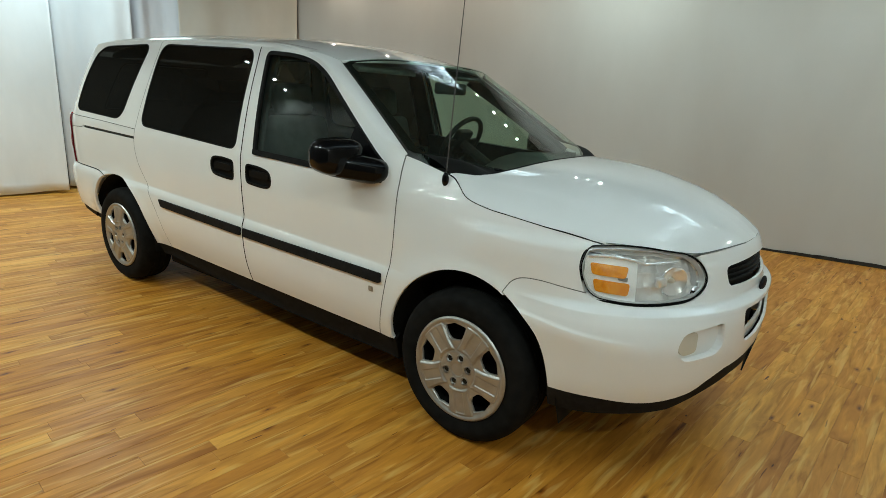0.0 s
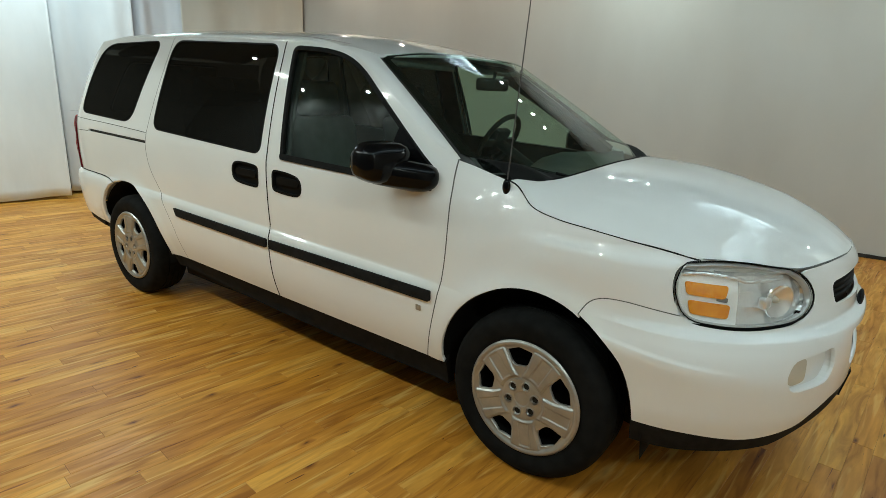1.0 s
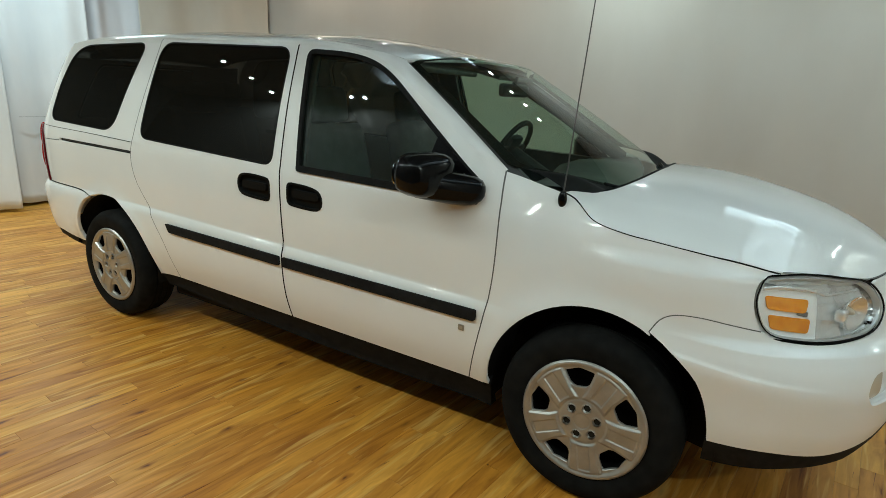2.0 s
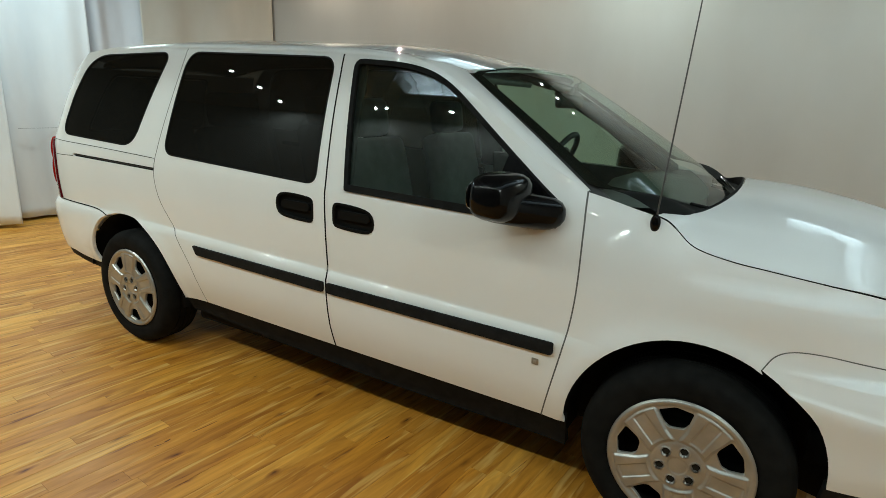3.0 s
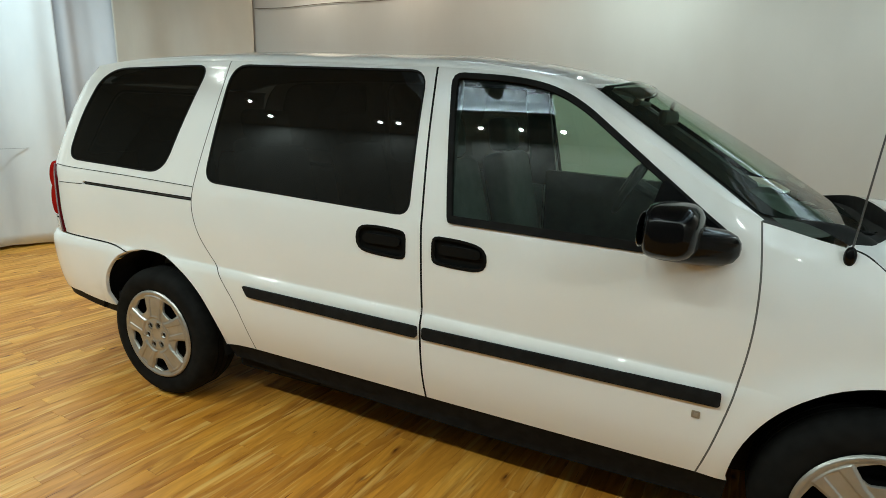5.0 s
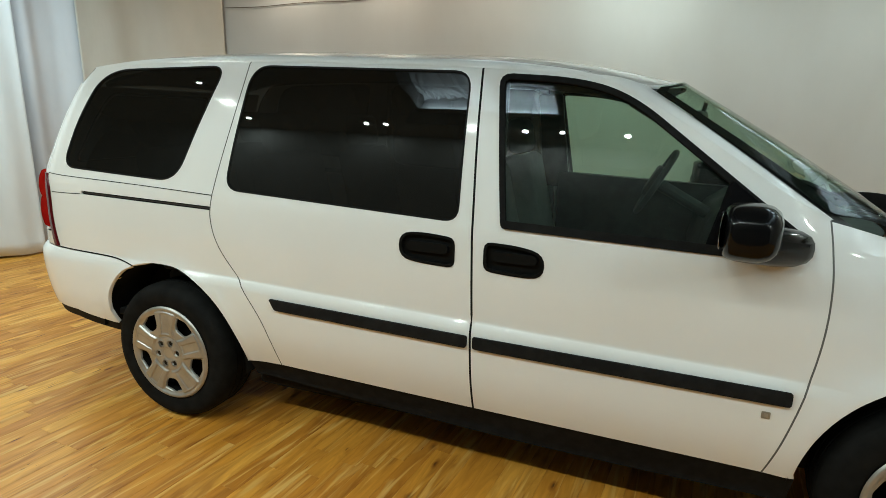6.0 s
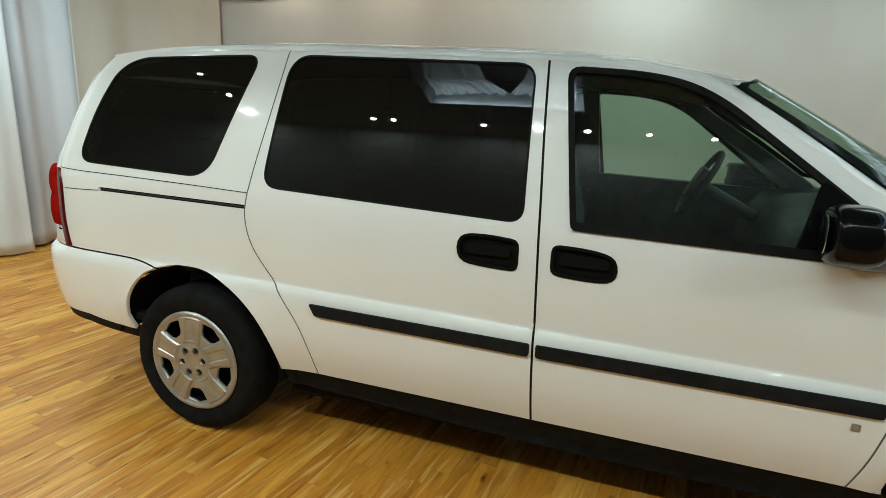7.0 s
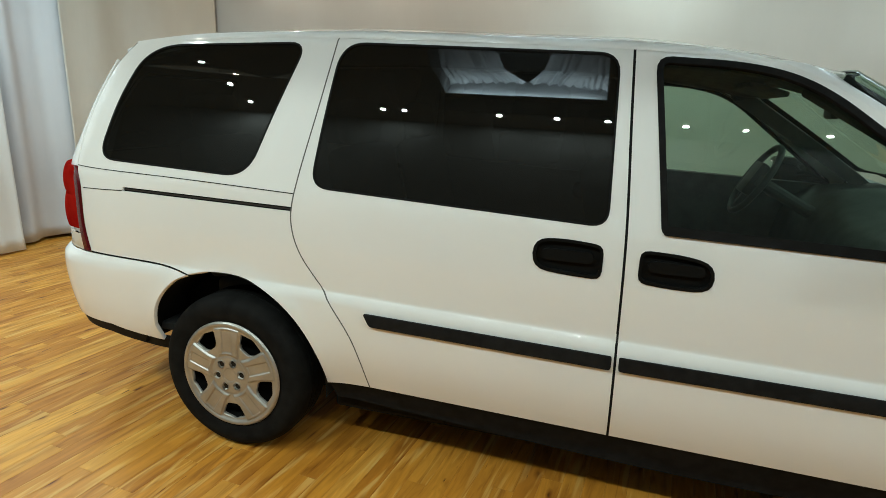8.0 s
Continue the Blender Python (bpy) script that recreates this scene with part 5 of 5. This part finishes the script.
box(bm, (2.295, 0.02, 1.515), (0.035, 0.24, 0.065), 0.02, Matrix.Rotation(radians(-10), 4, "Z"), 3)
rv = smooth_mesh(part("inner_mirror", bm, cabin, van, "dark inner rear-view mirror"), 60)
part("mirror_stalk", tube([(2.30, 0.02, 1.545), (2.305, 0.02, 1.562), (2.308, 0.02, 1.582)], 0.009), cabin, rv)
for y in (-0.36, 0.36):
    bm = bmesh.new()
    box(bm, (2.075, y, 1.600), (0.17, 0.46, 0.024), 0.010, Matrix.Rotation(radians(14), 4, "Y"), 3)
    smooth_mesh(part("sun_visor", bm, lining, van, "dark grey folded sun visor"), 60)
bm = bmesh.new()
box(bm, (0.95, 0, 0.455), (3.2, 1.50, 0.04), 0.01)
part("cabin_floor", bm, cabin, van, "dark cabin carpet")
for sgn in (-1, 1):
    place = near_side if sgn < 0 else far_side
    part("centre_pillar_trim", sheet(place, rounded([(1.46, 1.10, 0.01), (1.44, 1.66, 0.02), (1.58, 1.66, 0.02), (1.62, 1.10, 0.01)]), (), 0.06, depth=0.02, lift=-0.05), cabin, van, "dark pillar trim")
    bm = bmesh.new()
    rows = []
    for i in range(13):
        v = i / 12
        p = screen(sgn * 0.97, v) + Vector((-0.02, 0, -0.02))
        rows.append([bm.verts.new(p + d) for d in (Vector((0, 0, 0)), Vector((-0.06 - 0.03 * v, 0.014 * sgn, -0.012)), Vector((-0.05 - 0.03 * v, -0.045 * sgn, -0.050)), Vector((0.010, -0.045 * sgn, -0.02)))])
    for a, b in zip(rows, rows[1:]):
        for j in range(4):
            bm.faces.new((a[j], a[(j + 1) % 4], b[(j + 1) % 4], b[j]))
    smooth_mesh(part("pillar_trim", bm, cabin, van, "dark windscreen pillar trim"), 60)

# ---- the room ----
SLOPE = math.tan(radians(7.3))
CORNER = (-3.36, 3.52)


def back_y(x):
    return CORNER[1] + (x - CORNER[0]) * SLOPE


def slab(name, a, b, z0, z1, thick, mat, label, category="wall"):
    """A straight wall from a to b, thick to the left of the way."""
    a, b = Vector(a), Vector(b)
    d = (b - a).normalized()
    n = Vector((-d.y, d.x)) * thick
    bm = bmesh.new()
    low = [bm.verts.new((p.x, p.y, z0)) for p in (a, b, b + n, a + n)]
    high = [bm.verts.new((p.x, p.y, z1)) for p in (a, b, b + n, a + n)]
    bm.faces.new(low)
    bm.faces.new(high)
    for i in range(4):
        bm.faces.new((low[i], low[(i + 1) % 4], high[(i + 1) % 4], high[i]))
    return tagged(part(name, bm, mat), label, category, kind="structure")


slab("wall_back", (CORNER[0] - 0.1, back_y(CORNER[0] - 0.1)), (8.2, back_y(8.2)), 0.012, CEIL, 0.12, wall_paint, "off-white backdrop wall with faint creases and stains")
slab("wall_front", (8.2, -3.75), (-4.4, -3.75), 0, CEIL, 0.12, far_paint, "dull grey wall behind the walkway")
# wall_right is unseen and bounces light onto the van's nose
slab("wall_right", (6.6, 5.6), (6.6, -3.75), 0, CEIL, -0.12, wall_paint, "unseen off-white end wall that bounces light onto the van's nose")
slab("wall_left", (-4.4, -3.75), (-4.4, 5.0), 0, CEIL, 0.12, far_paint, "plain wall behind the curtains")
# ragged dark strip in place of the shadow gap between backdrop and floor
bm = bmesh.new()
rnd = random.Random(4)
rows = []
x, high = CORNER[0] + 0.02, 0.028
while x < 8.1:
    high = min(max(high + rnd.uniform(-0.007, 0.007), 0.018), 0.040)
    y = back_y(x)
    rows.append([bm.verts.new((x, y - d, z)) for d, z in ((0.001, 0.0), (0.012, 0.0), (0.012 - rnd.uniform(0, 0.004), high), (0.001, high))])
    x += rnd.uniform(0.03, 0.09)
for a, b in zip(rows, rows[1:]):
    for j in range(4):
        bm.faces.new((a[j], a[(j + 1) % 4], b[(j + 1) % 4], b[j]))
bm.faces.new(rows[0])
bm.faces.new(rows[-1])
tagged(part("baseboard", bm, gap_dark), "dark ragged strip drawn for the shadow gap under the backdrop", "baseboard", kind="structure")
slab("trim_corner", (CORNER[0] - 0.001, back_y(CORNER[0]) - 0.010), (CORNER[0] + 0.007, back_y(CORNER[0]) - 0.008), 0.02, CEIL, 0.006, dark_board, "thin dark seam strip in the corner", "trim")

# ceiling with two draped, lit bays
xs = [-4.5] + [x for bay in BAYS for x in bay] + [8.4]
ys = [-3.9, BAY_Y[0], BAY_Y[1], 5.7]
bm = bmesh.new()
for i in range(5):
    for j in range(3):
        if i % 2 and j == 1:
            continue
        box(bm, ((xs[i] + xs[i + 1]) / 2, (ys[j] + ys[j + 1]) / 2, CEIL + 0.04), (xs[i + 1] - xs[i], ys[j + 1] - ys[j], 0.08))
tagged(part("ceiling", bm, ceiling_paint), "dull grey ceiling with draped recesses", "ceiling", kind="structure")
bm = bmesh.new()
for x0, x1 in BAYS:
    for x in (x0 - 0.02, x1 + 0.02):
        box(bm, (x, sum(BAY_Y) / 2, CEIL + 0.36), (0.04, BAY_Y[1] - BAY_Y[0] + 0.08, 0.56))
    for y in (BAY_Y[0] - 0.02, BAY_Y[1] + 0.02):
        box(bm, ((x0 + x1) / 2, y, CEIL + 0.36), (x1 - x0, 0.04, 0.56))
    box(bm, ((x0 + x1) / 2, sum(BAY_Y) / 2, CEIL + 0.66), (x1 - x0 + 0.08, BAY_Y[1] - BAY_Y[0] + 0.08, 0.04))
tagged(part("ceiling_recess", bm, dark_board), "dark board lining above the ceiling recesses", "ceiling", kind="structure")


def bay_drape(x0, x1, seed, opening, arch):
    """Two pleated lengths of cloth under a bay, parted along its middle."""
    rnd = random.Random(seed)
    mid = (x0 + x1) / 2
    shift = [rnd.uniform(0, 6.28) for _ in range(4)]
    y0, y1 = BAY_Y[0] + 0.005, BAY_Y[1] - 0.005
    for sgn in (-1, 1):
        bm = bmesh.new()
        cols = []
        for i in range(111):
            k = i / 110
            col = []
            for j in range(49):
                t = j / 48
                part_gap = 0.006 + min(opening, 0.42 * min(t, 1 - t) * (y1 - y0))
                x = mid + sgn * (part_gap + k * ((x1 - x0) / 2 - 0.004 - part_gap))
                q = (abs(x - mid) / ((x1 - x0) / 2) + 0.15) / (0.55 + 2.6 * min(t, 1 - t, 0.35))
                fold = 0.034 * math.sin(24 * q + shift[0] + 1.6 * math.sin(5 * q + shift[1])) + 0.020 * math.sin(52 * q + shift[2] + 0.6 * math.sin(5 * t))
                z = CEIL + 0.215 + arch * (1 - k * k) + 0.04 * math.sin(math.pi * t) ** 0.8 + fold * (0.55 + 0.5 * math.sin(math.pi * t))
                col.append(bm.verts.new((x, y0 + (y1 - y0) * t, z)))
            cols.append(col)
        for a, b in zip(cols, cols[1:]):
            for j in range(48):
                bm.faces.new((a[j], a[j + 1], b[j + 1], b[j]))
        tagged(smooth_mesh(part("ceiling_drape", bm, satin), 80), "pleated pale grey fabric gathered under a ceiling recess", "drape", "ceiling drapes")
    for y, turn in ((BAY_Y[0], 1), (BAY_Y[1], -1)):
        bm = bmesh.new()
        box(bm, (mid, y + 0.03 * turn, CEIL - 0.17), (x1 - x0 + 0.10, 0.03, 0.26), 0.005)
        box(bm, (mid, y + 0.09 * turn, CEIL - 0.09), (x1 - x0 - 0.02, 0.10, 0.02), 0.004)
        for x in (x0 - 0.03, x1 + 0.03):
            box(bm, (x, y + 0.03 * turn, CEIL - 0.15), (0.025, 0.028, 0.30), 0.003)
        tagged(part("valance_box", bm, dark_board), "long dark valance box under the lit recess", "valance", "valance boxes")
        bm = bmesh.new()
        box(bm, (mid, y + 0.006 * turn, CEIL + 0.17), (x1 - x0 - 0.01, 0.008, 0.33))
        tagged(part("trim_panel", bm, satin), "plain pale lining panel of the recess", "trim", kind="structure")


for n, (x0, x1) in enumerate(BAYS):
    bay_drape(x0, x1, 31 + n, 0.26 if n else 0.50, 0.08)

cable = [(x, back_y(x) - 0.009, 2.79 + 0.035 * (x + 3.3) + 0.008 * math.sin(5 * x)) for x in [-3.32 + 0.15 * k for k in range(14)]]
tagged(part("wall_cable", tube(cable, 0.0038), cable_brown), "thin grey-brown cable strung along the backdrop wall", "cable")

# downlights and an unseen tube fixture
bm = lathe([(0.066, 0.0), (0.066, -0.008), (0.060, -0.012), (0.052, -0.010), (0.050, 0.0), (0.048, 0.004)], 28, "Z")
first = thing("downlight", pose(*ROW_A[0], CEIL), "small round recessed ceiling spotlight, lit", "downlight", "ceiling downlights")
for v in bm.verts:
    v.co += Vector((*ROW_A[0], CEIL))
smooth_mesh(part("trim_ring", bm, silver, first, "metal trim ring"), 50)
bm = bmesh.new()
bmesh.ops.create_circle(bm, cap_ends=True, segments=24, radius=0.030, matrix=Matrix.Translation((*ROW_A[0], CEIL - 0.0015)))
part("lamp_face", bm, glow, first, "glowing lamp face")
for x, y in ROW_A[1:] + ROW_B:
    copy_thing(first, pose(x, y, CEIL))
fix = thing("ceiling_tube_light", pose(-2.80, 0.2, CEIL), "unseen white ceiling fixture, placed to light the curtains", "ceiling light")
bm = bmesh.new()
box(bm, (-2.80, 0.2, CEIL - 0.04), (0.24, 1.30, 0.08), 0.01)
part("fixture_body", bm, wall_paint, fix)

# curtains


def curtain(path, z0, z1, label, folds, seed, hem=0.0, lean=0.0, mat=None):
    """A hanging sheet along a ground line, with soft folds."""
    rnd = random.Random(seed)
    waves = [(f, amp, rnd.uniform(0, 6.28)) for f, amp in folds]
    line = flow([(*p, 0) for p in path], 10)
    pts, run = [], 0.0
    for i, p in enumerate(line):
        if i:
            run += (p - line[i - 1]).length
        pts.append((run, p))
    total = run
    n = max(30, int(total / 0.025))
    bm = bmesh.new()
    cols = []
    for i in range(n + 1):
        s = total * i / n
        k = next((j for j in range(1, len(pts)) if pts[j][0] >= s - 1e-9), len(pts) - 1)
        (s0, a), (s1, b) = pts[k - 1], pts[k]
        q = a.lerp(b, (s - s0) / max(s1 - s0, 1e-9))
        d = (b - a).normalized()
        nrm = Vector((d.y, -d.x, 0))
        col = []
        for j in range(28):
            t = j / 27
            z = z0 + (z1 - z0) * t
            off = sum(amp * math.sin(6.283 * f * s + ph + 0.5 * math.sin(2 * t + ph)) for f, amp, ph in waves) * (0.75 + 0.25 * t)
            off += lean * (1 - t) ** 2
            if j == 0:
                z += hem * (0.5 + 0.5 * math.sin(3.1 * s + seed))
                off += 0.02 * math.sin(9 * s)
            col.append(bm.verts.new(q + nrm * off + Vector((0, 0, z))))
        cols.append(col)
    for a, b in zip(cols, cols[1:]):
        for j in range(27):
            bm.faces.new((a[j], a[j + 1], b[j + 1], b[j]))
    ob = part("curtain", bm, mat or drape)
    sol = ob.modifiers.new("thickness", "SOLIDIFY")
    sol.thickness = 0.004
    return tagged(smooth_mesh(ob, 80), label, "curtain", "white curtains on the side wall")


curtain([(-3.86, -1.2), (-3.87, -0.8), (-3.87, -0.4), (-3.82, -0.05), (-3.72, 0.17)], 0.016, CEIL - 0.01, "white curtain sheet hanging flat to the wooden floor", ((0.6, 0.03), (1.7, 0.012)), 3, 0.03, 0.04)
curtain([(-4.09, 0.295), (-4.05, 0.50), (-3.96, 0.80), (-3.84, 1.16)], 0.016, CEIL - 0.01, "white curtain sheet with shallow folds and a cross seam", ((1.5, 0.036), (3.3, 0.018)), 8, 0.02, 0.05)
curtain([(-4.10, 1.00), (-4.05, 1.40), (-3.96, 1.98)], 0.016, CEIL - 0.01, "greyish white curtain with deep narrow folds", ((1.9, 0.060), (4.1, 0.018)), 5, 0.02, 0.03, grey_drape)
curtain([(-3.83, 1.80), (-3.77, 2.4), (-3.58, 3.2), (-3.37, 3.515)], 0.016, CEIL - 0.01, "cream curtain curving into the corner", ((0.55, 0.05), (1.5, 0.022)), 12, 0.02, 0.03, cream_drape)
seamline = bmesh.new()
box(seamline, (-3.93, 0.62, 1.03), (0.006, 0.55, 0.0025))
tagged(part("curtain_seam", seamline, ceiling_paint), "thin sewn cross seam on the curtain", "seam", kind="structure")

# ---- floor ----
bm = bmesh.new()
box(bm, (2.0, 0.95, -0.055), (13.2, 9.9, 0.10))
floor = tagged(part("floor", bm, joint_brown), "honey-coloured wooden strip floor", "floor", kind="structure")
W, LENGTHS = 0.083, (0.45, 0.62, 0.80, 1.00, 1.25, 1.50)


def strip_shape(length):
    x, y, e, h = length / 2 - 0.0003, W / 2 - 0.0003, 0.0012, 0.0007
    top = [(-x + e, -y + e, 0), (x - e, -y + e, 0), (x - e, y - e, 0), (-x + e, y - e, 0)]
    mid_ = [(-x, -y, -h), (x, -y, -h), (x, y, -h), (-x, y, -h)]
    low = [(-x, -y, -0.0046), (x, -y, -0.0046), (x, y, -0.0046), (-x, y, -0.0046)]
    faces = [(0, 1, 2, 3)] + [(4 + i, 4 + (i + 1) % 4, (i + 1) % 4, i) for i in range(4)] + [(8 + i, 8 + (i + 1) % 4, 4 + (i + 1) % 4, 4 + i) for i in range(4)]
    return top + mid_ + low, faces


strip_meshes = []
for length in LENGTHS:
    mesh = bpy.data.meshes.new("floor_strip")
    mesh.from_pydata(*[strip_shape(length)[0], [], strip_shape(length)[1]])
    mesh.materials.append(wood)
    strip_meshes.append(mesh)
rnd = random.Random(21)
along = Vector((math.cos(radians(PLANK_TURN)), math.sin(radians(PLANK_TURN)), 0))
across = Vector((-along.y, along.x, 0))
rest_v, rest_f, singles = [], [], 0
for row in range(-100, 66):
    v = row * W
    u = -5.0 - rnd.uniform(0, 1.0)
    while u < 6.6:
        k = rnd.randrange(len(LENGTHS))
        u0, u1 = u, u + LENGTHS[k]
        u += LENGTHS[k]
        p = along * (u0 + u1) / 2 + across * v
        if not -4.35 < p.x < 8.15:
            continue
        whole = (u0, u1)
        base = across * v
        u0 = max(u0, (-3.742 - base.y) / along.y)
        u1 = min(u1, (back_y(p.x) + 0.04 - base.y) / along.y)
        if u1 - u0 < 0.05:
            continue
        p = along * (u0 + u1) / 2 + base
        turn_m = Matrix.Translation(p) @ Matrix.Rotation(radians(PLANK_TURN), 4, "Z")
        if -1.6 < p.x < 4.4 and -2.1 < p.y < -0.55 and singles < 300 and (u0, u1) == whole:
            ob = new("floor_strip", strip_meshes[k])
            ob.parent = floor
            ob.matrix_basis = turn_m
            singles += 1
        else:
            co, fc = strip_shape(u1 - u0)
            n0 = len(rest_v)
            rest_v += [tuple(turn_m @ Vector(c)) for c in co]
            rest_f += [tuple(n0 + i for i in f) for f in fc]
mesh = bpy.data.meshes.new("floor_strips")
mesh.from_pydata(rest_v, [], rest_f)
mesh.materials.append(wood)
rest = new("floor_strips", mesh)
rest.parent = floor
tagged(rest, kind="stuff")
